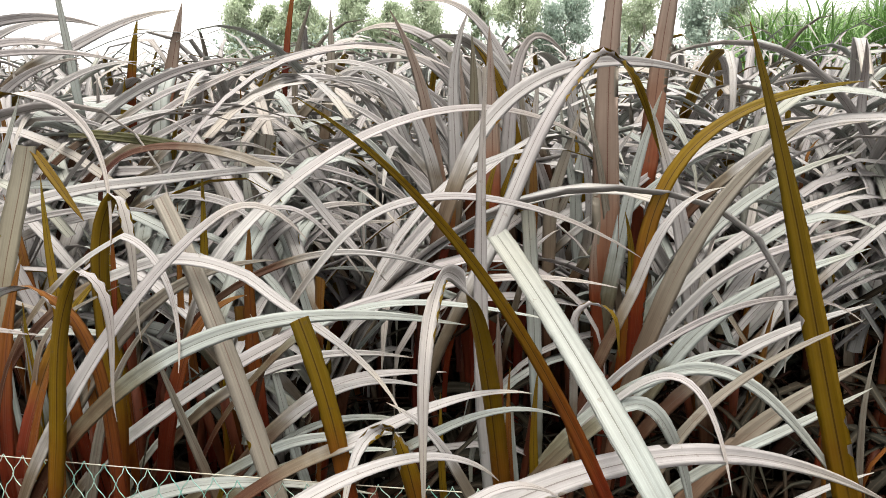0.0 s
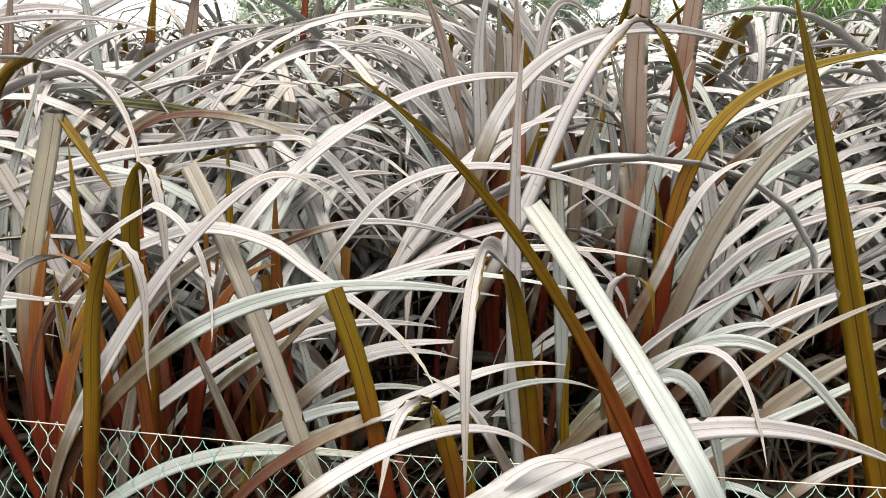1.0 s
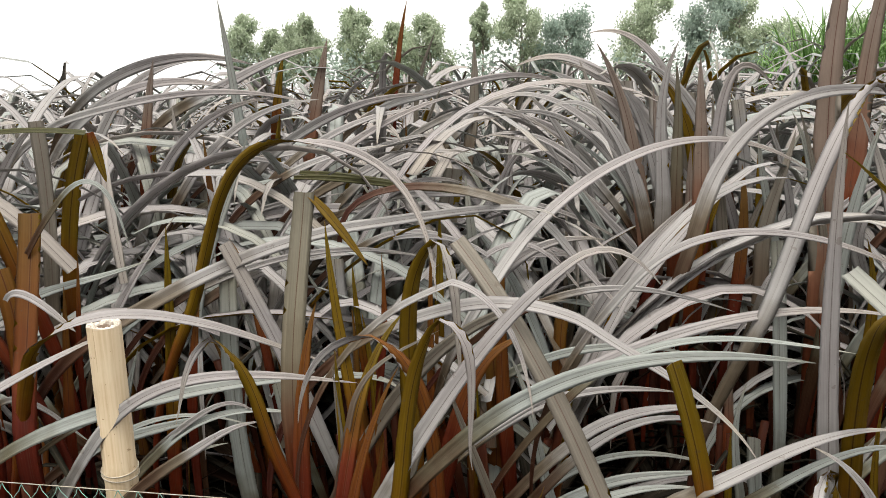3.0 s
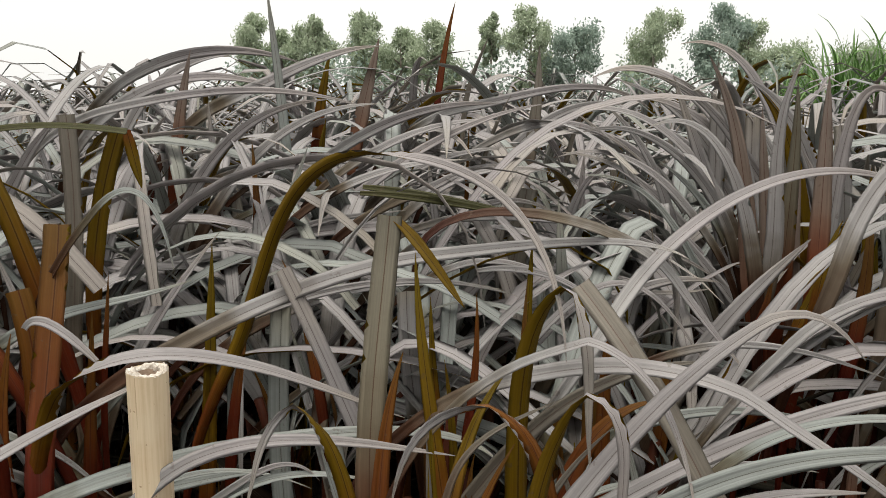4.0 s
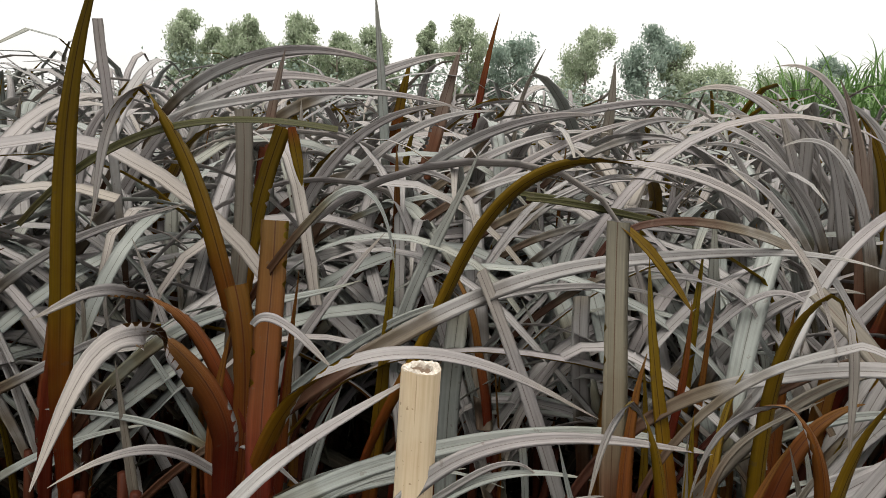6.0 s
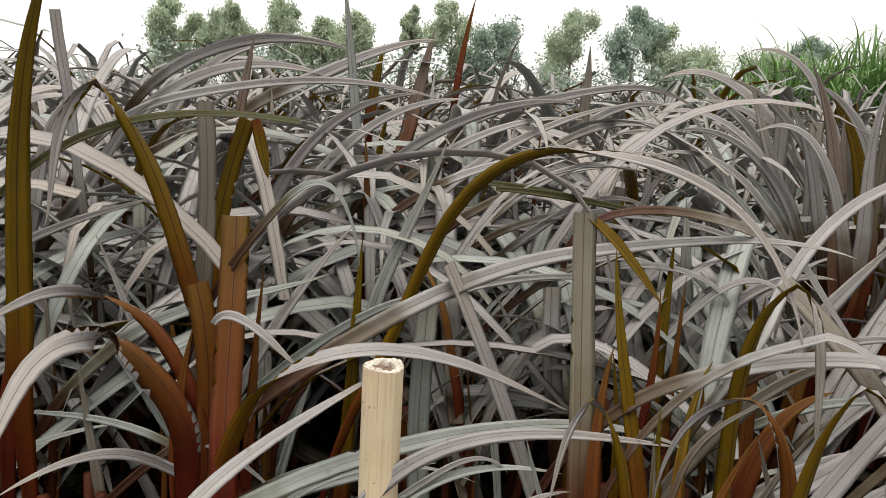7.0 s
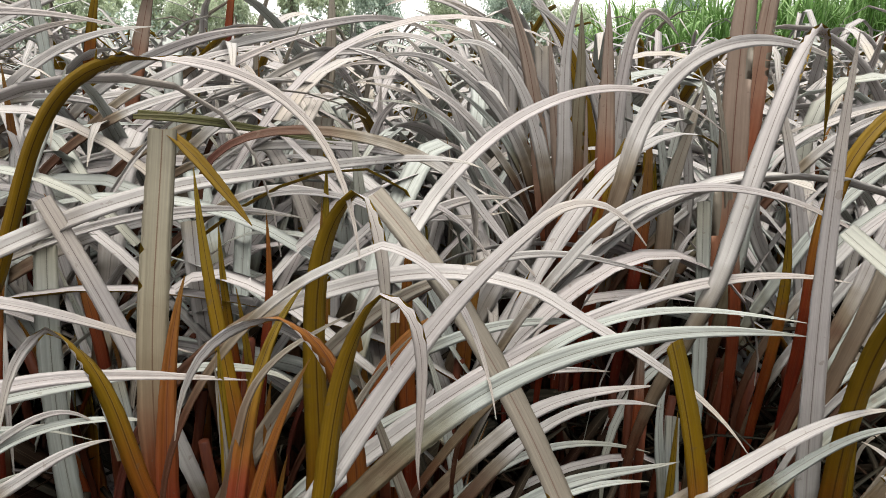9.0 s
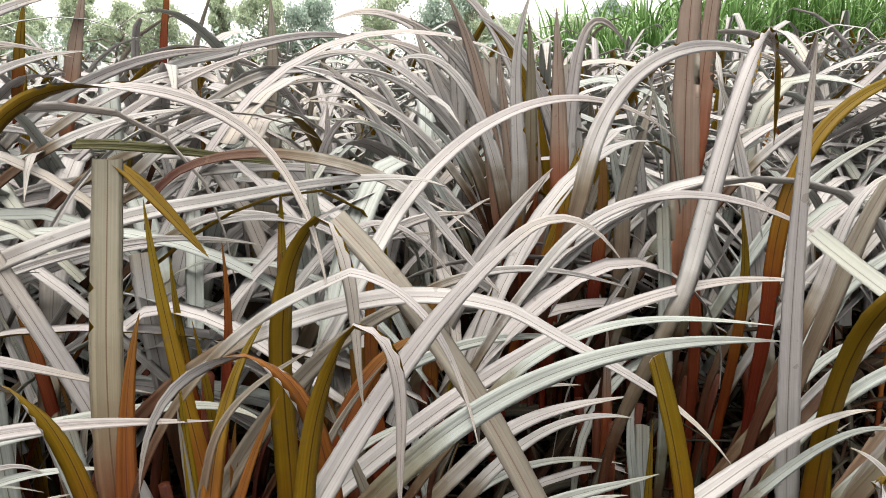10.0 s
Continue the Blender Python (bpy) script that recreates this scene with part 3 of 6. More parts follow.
def plant_green():
    label = "tall bright green fodder grass in the next plot"
    kinds = [green_clump(70 + k, label) for k in range(4)]
    r = random.Random(13)
    k = 0
    for y in np.arange(7.9, 12.4, 0.62):
        for x in np.arange(0.27 * y + 1.3, 0.34 * y + 8.5, 0.52):
            m = Matrix.Translation((x + r.uniform(-0.2, 0.2), y + r.uniform(-0.2, 0.2), 0)) @ Matrix.Rotation(r.uniform(0, 6.28), 4, "Z")
            s = r.uniform(0.88, 1.08) * min(1.16, 0.90 + 0.11 * (x - 0.27 * y - 1.3))
            if k < 4:
                kinds[k].matrix_basis = m
            else:
                copy_thing(kinds[k % 4], m).scale = (s, s, s)
            k += 1


plant_green()


# --- trees on the far side of the field ---
def tree(x, y, tall, wide, foliage, label, seed, base=0.35, slim=1.0):
    r = random.Random(seed)
    root = tagged(new("tree"), label, "tree", "trees beyond the field")
    root.location = (x, y, 0)
    bend = r.uniform(-0.5, 0.5)
    line = [(bend * (z / tall) ** 2, 0.2 * math.sin(z * 0.6 + seed), z) for z in np.linspace(-0.2, tall * 0.9, 8)]
    v, f = tube(line, [0.22 * (1 - 0.85 * i / 7) for i in range(8)], 8)
    mesh_object("trunk", v, f, [BARK], root)
    puffs = []
    for k in range(13):
        q = k / 12.0
        z = tall * (base + (0.84 - base) * q)
        a = r.uniform(0, 6.28) + 2.4 * k
        reach = wide * (0.16 + 0.26 * math.sin(3.0 * (q * 0.85 + 0.1)) ** 1.2) * r.uniform(0.55, 1.15)
        cx = bend * (z / tall) ** 2
        tip = np.array((cx + reach * math.cos(a), reach * math.sin(a), z + reach * r.uniform(0.1, 0.6)))
        mid = np.array((cx + 0.45 * reach * math.cos(a), 0.45 * reach * math.sin(a), z + reach * 0.1))
        v, f = tube([(cx, 0, z - 0.3), mid, tip], (0.09, 0.06, 0.025), 5)
        mesh_object("limb", v, f, [BARK], root)
        puffs += [(tip, r.uniform(0.13, 0.2)), (tip * 0.3 + mid * 0.7 + np.array((r.uniform(-.4, .4), r.uniform(-.4, .4), r.uniform(-.3, .5))), r.uniform(0.14, 0.22)),
                  (tip + np.array((r.uniform(-.5, .5), r.uniform(-.5, .5), r.uniform(-.8, .1))), r.uniform(0.08, 0.14))]
    puffs += [(np.array((bend + r.uniform(-0.12, 0.12) * wide, r.uniform(-0.3, 0.3), tall * r.uniform(0.84, 0.93))), r.uniform(0.10, 0.16)) for k in range(4)]
    puffs.append((np.array((bend, 0, tall * 0.95)), 0.09))
    verts, faces = [], []
    for c, rad in puffs:
        rad *= wide * slim * 1.2
        for k in range(230):
            d = unit(np.array((r.gauss(0, 1), r.gauss(0, 1), r.gauss(0, 1)))) * rad * r.random() ** 0.6 * r.uniform(0.6, 1.05)
            d[2] *= 1.15
            p = c + d
            e = unit(np.array((0.5 * r.gauss(0, 1), 0.5 * r.gauss(0, 1), r.gauss(0, 1)))) * r.uniform(0.11, 0.24)
            g = unit(np.cross(e, (r.gauss(0, 1), r.gauss(0, 1), r.gauss(0, 1)))) * r.uniform(0.05, 0.10)
            i = len(verts)
            verts += [p - e, p + g, p + e, p - g]
            faces.append((i, i + 1, i + 2, i + 3))
    tagged(mesh_object("crown", verts, faces, [foliage], root, smooth=False), kind="stuff")
    return root


EUC = "eucalyptus tree beyond the field, foliage paled grey-green for haze"
DARK = "dark green broadleaf tree beyond the field, paled for haze"
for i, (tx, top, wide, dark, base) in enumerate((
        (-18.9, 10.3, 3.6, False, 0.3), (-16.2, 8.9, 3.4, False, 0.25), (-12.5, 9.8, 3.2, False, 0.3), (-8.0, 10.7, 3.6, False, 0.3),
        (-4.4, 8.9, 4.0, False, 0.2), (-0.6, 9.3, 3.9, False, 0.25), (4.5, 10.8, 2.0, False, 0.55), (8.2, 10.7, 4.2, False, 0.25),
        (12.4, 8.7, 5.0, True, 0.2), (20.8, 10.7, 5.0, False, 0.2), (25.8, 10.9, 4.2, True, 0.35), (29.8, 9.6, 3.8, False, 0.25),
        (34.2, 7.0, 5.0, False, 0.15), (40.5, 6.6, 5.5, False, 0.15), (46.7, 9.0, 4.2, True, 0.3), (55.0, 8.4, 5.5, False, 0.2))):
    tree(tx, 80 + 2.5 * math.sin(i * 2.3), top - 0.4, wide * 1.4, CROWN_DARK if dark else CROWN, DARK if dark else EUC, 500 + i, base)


def far_shrubs():
    r = random.Random(21)
    verts, faces = [], []
    for k in range(210):
        c = np.array((r.uniform(-30, 66), r.uniform(74, 90), r.uniform(0.6, 3.2)))
        if -20 < c[0] < 14 or 18 < c[0] < 34:      # the taller scrub between the trunks
            c[2] *= 1.7
        if c[0] < -21:
            c[2] *= 0.4
        for j in range(70):
            p = c + np.array((r.gauss(0, 1.1), r.gauss(0, 0.8), r.gauss(0, 0.7)))
            e = unit(np.array((r.gauss(0, 1), r.gauss(0, 1), r.gauss(0, 1)))) * r.uniform(0.12, 0.3)
            g = unit(np.cross(e, (r.gauss(0, 1), r.gauss(0, 1), r.gauss(0, 1)))) * r.uniform(0.08, 0.18)
            i = len(verts)
            verts += [p - e, p + g, p + e, p - g]
            faces.append((i, i + 1, i + 2, i + 3))
    tagged(mesh_object("far_shrubs", verts, faces, [CROWN_DARK], smooth=False), "low shrubs at the foot of the trees, paled for haze", "shrubs", kind="stuff")


far_shrubs()


def palm(x, y, tall, seed):
    """A small palm: a ringed trunk and a head of drooping fronds."""
    r = random.Random(seed)
    root = tagged(new("palm_tree"), "small palm beyond the field, fronds paled grey-green for haze", "palm tree", "trees beyond the field")
    root.location = (x, y, 0)
    line = [(0.1 * math.sin(z), 0, z) for z in np.linspace(-0.2, tall * 0.72, 12)]
    v, f = tube(line, [0.16 + (0.02 if i % 2 else 0) - 0.004 * i for i in range(12)], 8)
    mesh_object("trunk", v, f, [BARK], root)
    for k in range(15):
        c, side = arch(r, (0, 0, tall * 0.7), 2.4 * k + r.uniform(-0.2, 0.2), radians(r.uniform(25, 85)), tall * r.uniform(0.38, 0.5), 0.75, r.uniform(-0.3, 0.3), 12)
        verts, faces = [], []
        for i in range(1, 12):
            for sign in (-1, 1):
                q = len(verts)
                tip = c[i] + sign * side[i] * 0.34 * math.sin(0.4 + 2.3 * i / 12) + (0, 0, -0.12)
                verts += [c[i - 1], c[i] + (0, 0, 0.02), tip]
                faces.append((q, q + 1, q + 2))
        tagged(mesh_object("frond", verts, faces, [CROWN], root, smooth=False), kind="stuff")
    return root


palm(33.6, 79.0, 6.4, 811)
palm(35.6, 81.0, 6.6, 812)


# --- the fence: bamboo stake, cord and netting ---
def bamboo_stake():
    root = tagged(new("bamboo_stake"), "pale sawn bamboo stake with a hollow top", "stake")
    root.location = (-0.840, 1.156, 0)
    root.rotation_euler = (radians(1.0), radians(1.4), 0)
    r = random.Random(5)
    sides, R, top = 28, 0.0238, 1.198
    zs = [-0.05, 0.28, 0.295, 0.31, 0.62, 0.635, 0.65, 0.955, 0.972, 0.985, 1.1, top]
    verts, faces = [], []
    for i, z in enumerate(zs):
        node = 1.09 if abs(z - 0.295) < 0.003 or abs(z - 0.635) < 0.003 or abs(z - 0.972) < 0.003 else 1.0
        for k in range(sides):
            a = 2 * math.pi * k / sides
            rr = R * node * (1 + 0.02 * math.sin(3 * a + 1) + 0.012 * math.sin(7 * a + z * 3))
            zz = z + (0.0015 * math.sin(2 * a) if i == len(zs) - 1 else 0)
            verts.append((rr * math.cos(a), rr * math.sin(a), zz))
    n = len(zs)
    for i in range(n - 1):
        for k in range(sides):
            q = (k + 1) % sides
            faces.append((i * sides + k, i * sides + q, (i + 1) * sides + q, (i + 1) * sides + k))
    mesh_object("culm", verts, faces, [BAMBOO], root)
    # sawn rim
    v2, f2 = [], []
    for ring, (rad, dz) in enumerate(((1.005, -0.0015), (0.90, 0.0012), (0.72, 0.0006), (0.60, -0.002), (0.55, -0.008))):
        for k in range(sides):
            a = 2 * math.pi * k / sides
            rr = R * rad * (1 + (r.uniform(-0.07, 0.07) if ring else 0.02 * math.sin(3 * a + 1)))
            v2.append((rr * math.cos(a), rr * math.sin(a), top + dz + 0.0015 * math.sin(2 * a) + (r.uniform(-0.0022, 0.0022) if ring else 0)))
    for i in range(4):
        for k in range(sides):
            q = (k + 1) % sides
            f2.append((i * sides + k, i * sides + q, (i + 1) * sides + q, (i + 1) * sides + k))
    mesh_object("rim", v2, f2, [BAMBOO_CUT], root, smooth=False)
    v3, f3 = [], []
    for ring, (rad, dz) in enumerate(((0.57, -0.004), (0.53, -0.016), (0.3, -0.019), (0.02, -0.018))):
        for k in range(sides):
            a = 2 * math.pi * k / sides
            v3.append((R * rad * math.cos(a), R * rad * math.sin(a), top + dz))
    for i in range(3):
        for k in range(sides):
            q = (k + 1) % sides
            f3.append((i * sides + k, i * sides + q, (i + 1) * sides + q, (i + 1) * sides + k))
    mesh_object("hollow", v3, f3, [PITH], root)
    for z0 in (0.966, 0.975):
        loop = [(0.0262 * math.cos(a), 0.0262 * math.sin(a), z0 + 0.004 * math.sin(a + z0 * 90)) for a in np.linspace(0, 6.4, 26)]
        v, f = tube(loop, [0.0011] * 26, 5)
        mesh_object("cord_tie", v, f, [ROPE], root)
    return root


bamboo_stake()


def fence_line(x):
    """The fence's plan: y at x, and the cord's height, which sags between stakes."""
    return 1.098 - 0.19 * (x + 0.84), 0.962 - 0.012 * math.sin((x + 0.84) * 2.1)


def net_fence():
    root = tagged(new("net_fence"), "faded green plastic net hung from a thin cord", "net fence")
    r = random.Random(9)
    xs = np.linspace(-2.4, 2.2, 150)
    v, f = tube([(x, *fence_line(x)) for x in xs], [0.0008] * len(xs), 5)
    mesh_object("top_cord", v, f, [ROPE], root)
    cell = 0.031
    verts, faces = [], []
    for col in range(int(4.5 / cell)):
        for sign in (1, -1):
            path = []
            for step in range(37):
                row = step / 3.0
                swing = 0.5 - 0.5 * math.cos(math.pi * row)
                x = -2.35 + cell * col + sign * cell * 0.5 * swing + 0.0012 * math.sin(col * 1.7 + row * 2.1)
                y, z = fence_line(x)
                path.append((x, y + 0.006 * math.sin(x * 9 + row * 0.7) + 0.0012 * sign, z - row * 0.026 + 0.003 * math.sin(x * 13)))
            vv, ff = tube(path, [0.0007] * len(path), 3, len(verts), False)
            verts += vv; faces += ff
    tagged(mesh_object("netting", verts, faces, [NET], root), "faded green diamond-mesh netting", kind="stuff")
    return root


net_fence()


# --- the front tussocks, leaf by leaf ---
AISLE = np.array((-0.35, -0.25, 2.1))     # the open path, towards which the outer leaves turn


def bezier(p, n):
    a, b, c, d = (np.array(q, float) for q in p)
    t = np.linspace(0, 1, n)[:, None]
    return (1 - t) ** 3 * a + 3 * t * (1 - t) ** 2 * b + 3 * t * t * (1 - t) * c + t ** 3 * d


def front_clump(x, y, tall, seed, stalks=3):
    r = random.Random(seed)
    root = tagged(new("grass_clump"), GRASS_LABEL + ", at the fence", "grass", "crop of purple grass")
    root.location = (x, y, 0)
    for k in range(stalks):
        a, d = r.uniform(0, 6.28), r.uniform(0.005, 0.05)
        m = Matrix.Translation((d * math.cos(a), d * math.sin(a), 0)) @ Matrix.Rotation(a, 4, "Z") @ Matrix.Diagonal((1, 1, tall, 1))
        child("stalk", STALKS[k % 5], root, m)
    return root


COUNT = [0]


def blade(clump, base, lift, bow, tip, wide, top="pale", under="olive", faces_path=1, roll=0.0, cut=False, twist=None, over=None, stem=None):
    """One leaf of a front tussock, from its sheath (base) over two handles to its tip, in world metres.
    stem: where its sheath leaves the stalk; over: a second bend, for a leaf that folds over; twist: where along it the blade turns its other face out."""
    COUNT[0] += 1
    n = 40
    c = bezier((base, lift, bow, tip), n)
    if over:
        c = np.concatenate([c, bezier((tip, *over), n)[1:]])
    low = 0.0
    if stem:
        b, h = np.array(base), unit(np.array(lift) - np.array(base))
        first = bezier((stem, np.array(stem) + (0, 0, 0.16), b - 0.12 * h, b), 14)
        low = np.linalg.norm(np.diff(first, axis=0), axis=1).sum()
        c = np.concatenate([first[:-1], c])
    if over or stem:
        step = np.concatenate([[0], np.cumsum(np.linalg.norm(np.diff(c, axis=0), axis=1))])
        even = np.linspace(0, step[-1], 56)
        c = np.stack([np.interp(even, step, c[:, k]) for k in range(3)], 1)
        n = 56
        low /= step[-1]
    tan = np.gradient(c, axis=0)
    side, last = [], None
    for p, t in zip(c, tan):
        s = unit(np.cross(unit(t), unit(AISLE - p))) * faces_path
        if last is not None and s @ last < 0:
            s = -s
        side.append(s)
        last = s
    side = np.array(side)
    for _ in range(4):
        side[1:-1] = (side[:-2] + 2 * side[1:-1] + side[2:]) / 4
    tan = tan / np.linalg.norm(tan, axis=1)[:, None]
    side -= tan * (side * tan).sum(1)[:, None]
    side /= np.linalg.norm(side, axis=1)[:, None] + 1e-9
    v = np.linspace(0, 1, n)
    w = radians(roll + 20 * math.sin(COUNT[0] * 2.4)) * (0.4 + 0.6 * v)
    out = [np.cross(side[k], tan[k]) @ (AISLE - c[k]) for k in (3, int(n * 0.8))]
    if twist and out[0] * out[1] > 0:
        twist = low + (1 - low) * twist
        w = w + math.pi / (1 + np.exp(-(v - twist) / 0.035))
    w = w[:, None]
    side = side * np.cos(w) + np.cross(tan, side) * np.sin(w)
    root = np.array(clump.location)
    a, f, sl, u = blade_arrays(c - root, side, wide, cup=0.48, cut=cut, wave=0.10, seed=COUNT[0], neck=low * 1.1)
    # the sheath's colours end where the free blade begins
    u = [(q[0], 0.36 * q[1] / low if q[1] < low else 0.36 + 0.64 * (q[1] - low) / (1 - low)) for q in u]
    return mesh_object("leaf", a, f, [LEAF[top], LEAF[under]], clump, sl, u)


clump = front_clump(-1.30, 1.45, 0.95, 900, 4)
blade(clump, (-1.321, 1.400, 1.131), (-1.309, 1.400, 1.317), (-1.314, 1.400, 1.513), (-1.240, 1.400, 1.688), 0.041, "olive", "pale", stem=(-1.335, 1.440, 0.731))
blade(clump, (-1.378, 1.420, 1.309), (-1.251, 1.420, 1.461), (-1.115, 1.420, 1.489), (-0.925, 1.420, 1.462), 0.013, "shaded_green", "shaded_green", cut=True)
blade(clump, (-1.099, 1.330, 1.008), (-1.045, 1.330, 1.047), (-0.984, 1.330, 0.963), (-0.946, 1.330, 0.932), 0.017, "pale", "mint", stem=(-1.298, 1.370, 0.661))
blade(clump, (-1.236, 1.450, 0.874), (-1.244, 1.450, 0.949), (-1.252, 1.450, 1.025), (-1.259, 1.450, 1.101), 0.022, "taupe", "taupe", stem=(-1.212, 1.490, 0.475))
blade(clump, (-1.219, 1.550, 1.096), (-1.119, 1.550, 1.170), (-0.998, 1.550, 1.168), (-0.886, 1.550, 1.211), 0.028, "mint", "pale", stem=(-1.417, 1.590, 0.748))
blade(clump, (-0.975, 1.300, 0.961), (-0.928, 1.300, 0.987), (-0.883, 1.300, 1.002), (-0.829, 1.300, 1.008), 0.013, "mint", "mint", stem=(-1.198, 1.340, 0.629))
blade(clump, (-1.355, 1.450, 1.062), (-1.345, 1.450, 1.126), (-1.337, 1.450, 1.190), (-1.330, 1.450, 1.254), 0.032, "rust", "olive", stem=(-1.390, 1.490, 0.664))
blade(clump, (-0.930, 1.400, 0.903), (-0.859, 1.400, 0.924), (-0.788, 1.400, 0.938), (-0.715, 1.400, 0.945), 0.029, "mint", "pale", stem=(-1.193, 1.440, 0.602))
clump = front_clump(-1.03, 1.48, 0.95, 901, 4)
blade(clump, (-1.081, 1.450, 1.184), (-1.104, 1.427, 1.293), (-1.133, 1.439, 1.433), (-1.195, 1.394, 1.514), 0.033, "pale", "olive", faces_path=-1, stem=(-1.036, 1.490, 0.789), twist=0.63, over=((-1.249, 1.367, 1.481), (-1.242, 1.362, 1.381), (-1.255, 1.350, 1.321)))
blade(clump, (-1.015, 1.260, 0.999), (-1.017, 1.291, 1.112), (-1.007, 1.328, 1.223), (-1.007, 1.360, 1.335), 0.043, "ochre", "olive", stem=(-1.011, 1.300, 0.603), cut=True)
blade(clump, (-1.015, 1.650, 1.457), (-1.008, 1.650, 1.423), (-1.001, 1.650, 1.389), (-0.995, 1.650, 1.355), 0.021, "olive", "olive")
blade(clump, (-1.100, 1.580, 1.150), (-1.089, 1.580, 1.261), (-1.079, 1.580, 1.373), (-1.086, 1.580, 1.485), 0.032, "taupe", "olive", stem=(-1.121, 1.620, 0.751), cut=True)
blade(clump, (-1.071, 1.320, 1.113), (-1.091, 1.313, 1.162), (-1.116, 1.310, 1.223), (-1.168, 1.286, 1.240), 0.026, "pale", "ochre", faces_path=-1, stem=(-0.986, 1.360, 0.723), twist=0.40, over=((-1.216, 1.231, 1.278), (-1.215, 1.127, 1.261), (-1.216, 1.050, 1.271)))
blade(clump, (-1.078, 1.300, 0.983), (-1.089, 1.196, 1.049), (-1.108, 1.112, 1.139), (-1.185, 1.000, 1.114), 0.023, "pale", "mint", stem=(-1.056, 1.340, 0.644))
blade(clump, (-1.130, 1.450, 0.961), (-1.206, 1.450, 1.009), (-1.291, 1.450, 1.015), (-1.378, 1.450, 1.019), 0.018, "mint", "pale", stem=(-0.917, 1.490, 0.623))
blade(clump, (-0.997, 1.450, 1.111), (-0.991, 1.450, 1.156), (-0.986, 1.450, 1.201), (-0.981, 1.450, 1.246), 0.015, "rust", "rust", stem=(-1.025, 1.490, 0.712))
blade(clump, (-0.890, 1.350, 1.134), (-0.757, 1.410, 1.203), (-0.610, 1.459, 1.261), (-0.448, 1.475, 1.270), 0.028, "pale", "mint", stem=(-1.104, 1.390, 0.810), over=((-0.307, 1.528, 1.276), (-0.148, 1.464, 1.307), (-0.131, 1.300, 1.295)))
blade(clump, (-0.759, 1.600, 1.133), (-0.630, 1.600, 1.195), (-0.501, 1.600, 1.209), (-0.361, 1.600, 1.182), 0.026, "pale", "mint", stem=(-0.993, 1.640, 0.809))
blade(clump, (-0.804, 1.450, 1.091), (-0.731, 1.455, 1.233), (-0.716, 1.395, 1.431), (-0.557, 1.300, 1.438), 0.023, "pale", "olive", faces_path=-1, stem=(-0.907, 1.490, 0.705), twist=0.54, over=((-0.414, 1.220, 1.439), (-0.329, 1.150, 1.379), (-0.329, 1.080, 1.223)))
blade(clump, (-0.943, 1.330, 1.357), (-0.869, 1.330, 1.439), (-0.844, 1.330, 1.330), (-0.838, 1.330, 1.271), 0.015, "mint", "olive", stem=(-1.100, 1.370, 0.989))
blade(clump, (-0.866, 1.500, 0.836), (-0.852, 1.500, 0.984), (-0.844, 1.500, 1.134), (-0.833, 1.500, 1.282), 0.031, "olive", "pale", stem=(-0.886, 1.540, 0.437))
blade(clump, (-0.763, 1.500, 1.167), (-0.631, 1.500, 1.220), (-0.478, 1.500, 1.242), (-0.342, 1.500, 1.194), 0.017, "pale", "mint", stem=(-1.009, 1.540, 0.852))
blade(clump, (-1.005, 1.600, 1.063), (-0.961, 1.600, 1.142), (-0.907, 1.600, 1.215), (-0.849, 1.600, 1.284), 0.027, "pale", "mint", stem=(-1.114, 1.640, 0.678))
blade(clump, (-0.922, 1.500, 1.095), (-0.840, 1.500, 1.153), (-0.760, 1.500, 1.203), (-0.655, 1.500, 1.189), 0.021, "mint", "pale", stem=(-1.125, 1.540, 0.750))
blade(clump, (-1.052, 1.330, 0.931), (-1.048, 1.330, 1.036), (-1.034, 1.330, 1.143), (-1.058, 1.330, 1.247), 0.037, "rust", "olive", stem=(-1.061, 1.370, 0.531), cut=True)
blade(clump, (-1.083, 1.300, 0.939), (-1.091, 1.300, 1.026), (-1.080, 1.300, 1.107), (-1.058, 1.300, 1.192), 0.028, "rust", "olive", stem=(-1.064, 1.340, 0.539))
blade(clump, (-1.004, 1.380, 0.949), (-0.996, 1.380, 1.033), (-0.988, 1.380, 1.118), (-0.980, 1.380, 1.202), 0.025, "rust", "olive", stem=(-1.024, 1.420, 0.550))
blade(clump, (-0.927, 1.350, 0.921), (-0.841, 1.350, 0.976), (-0.753, 1.350, 0.979), (-0.661, 1.350, 0.937), 0.014, "mint", "mint", stem=(-1.139, 1.390, 0.582))
blade(clump, (-0.974, 1.500, 0.844), (-0.959, 1.500, 0.913), (-0.938, 1.500, 0.980), (-0.913, 1.500, 1.046), 0.026, "mint", "pale", stem=(-1.020, 1.540, 0.447))
blade(clump, (-1.149, 1.600, 0.889), (-1.194, 1.600, 0.972), (-1.241, 1.600, 1.054), (-1.295, 1.600, 1.131), 0.023, "mint", "pale", stem=(-1.042, 1.640, 0.504))
clump = front_clump(-1.31, 1.83, 0.95, 902, 4)
blade(clump, (-1.347, 1.750, 1.423), (-1.350, 1.750, 1.493), (-1.362, 1.750, 1.562), (-1.366, 1.750, 1.632), 0.021, "pale", "pale", stem=(-1.338, 1.790, 1.023), cut=True)
blade(clump, (-1.212, 1.700, 0.979), (-1.240, 1.700, 1.068), (-1.270, 1.700, 1.157), (-1.301, 1.700, 1.245), 0.026, "pale", "mint", stem=(-1.144, 1.740, 0.585))
blade(clump, (-1.443, 1.800, 1.270), (-1.423, 1.800, 1.362), (-1.407, 1.800, 1.518), (-1.279, 1.800, 1.505), 0.031, "pale", "olive", stem=(-1.490, 1.840, 0.873))
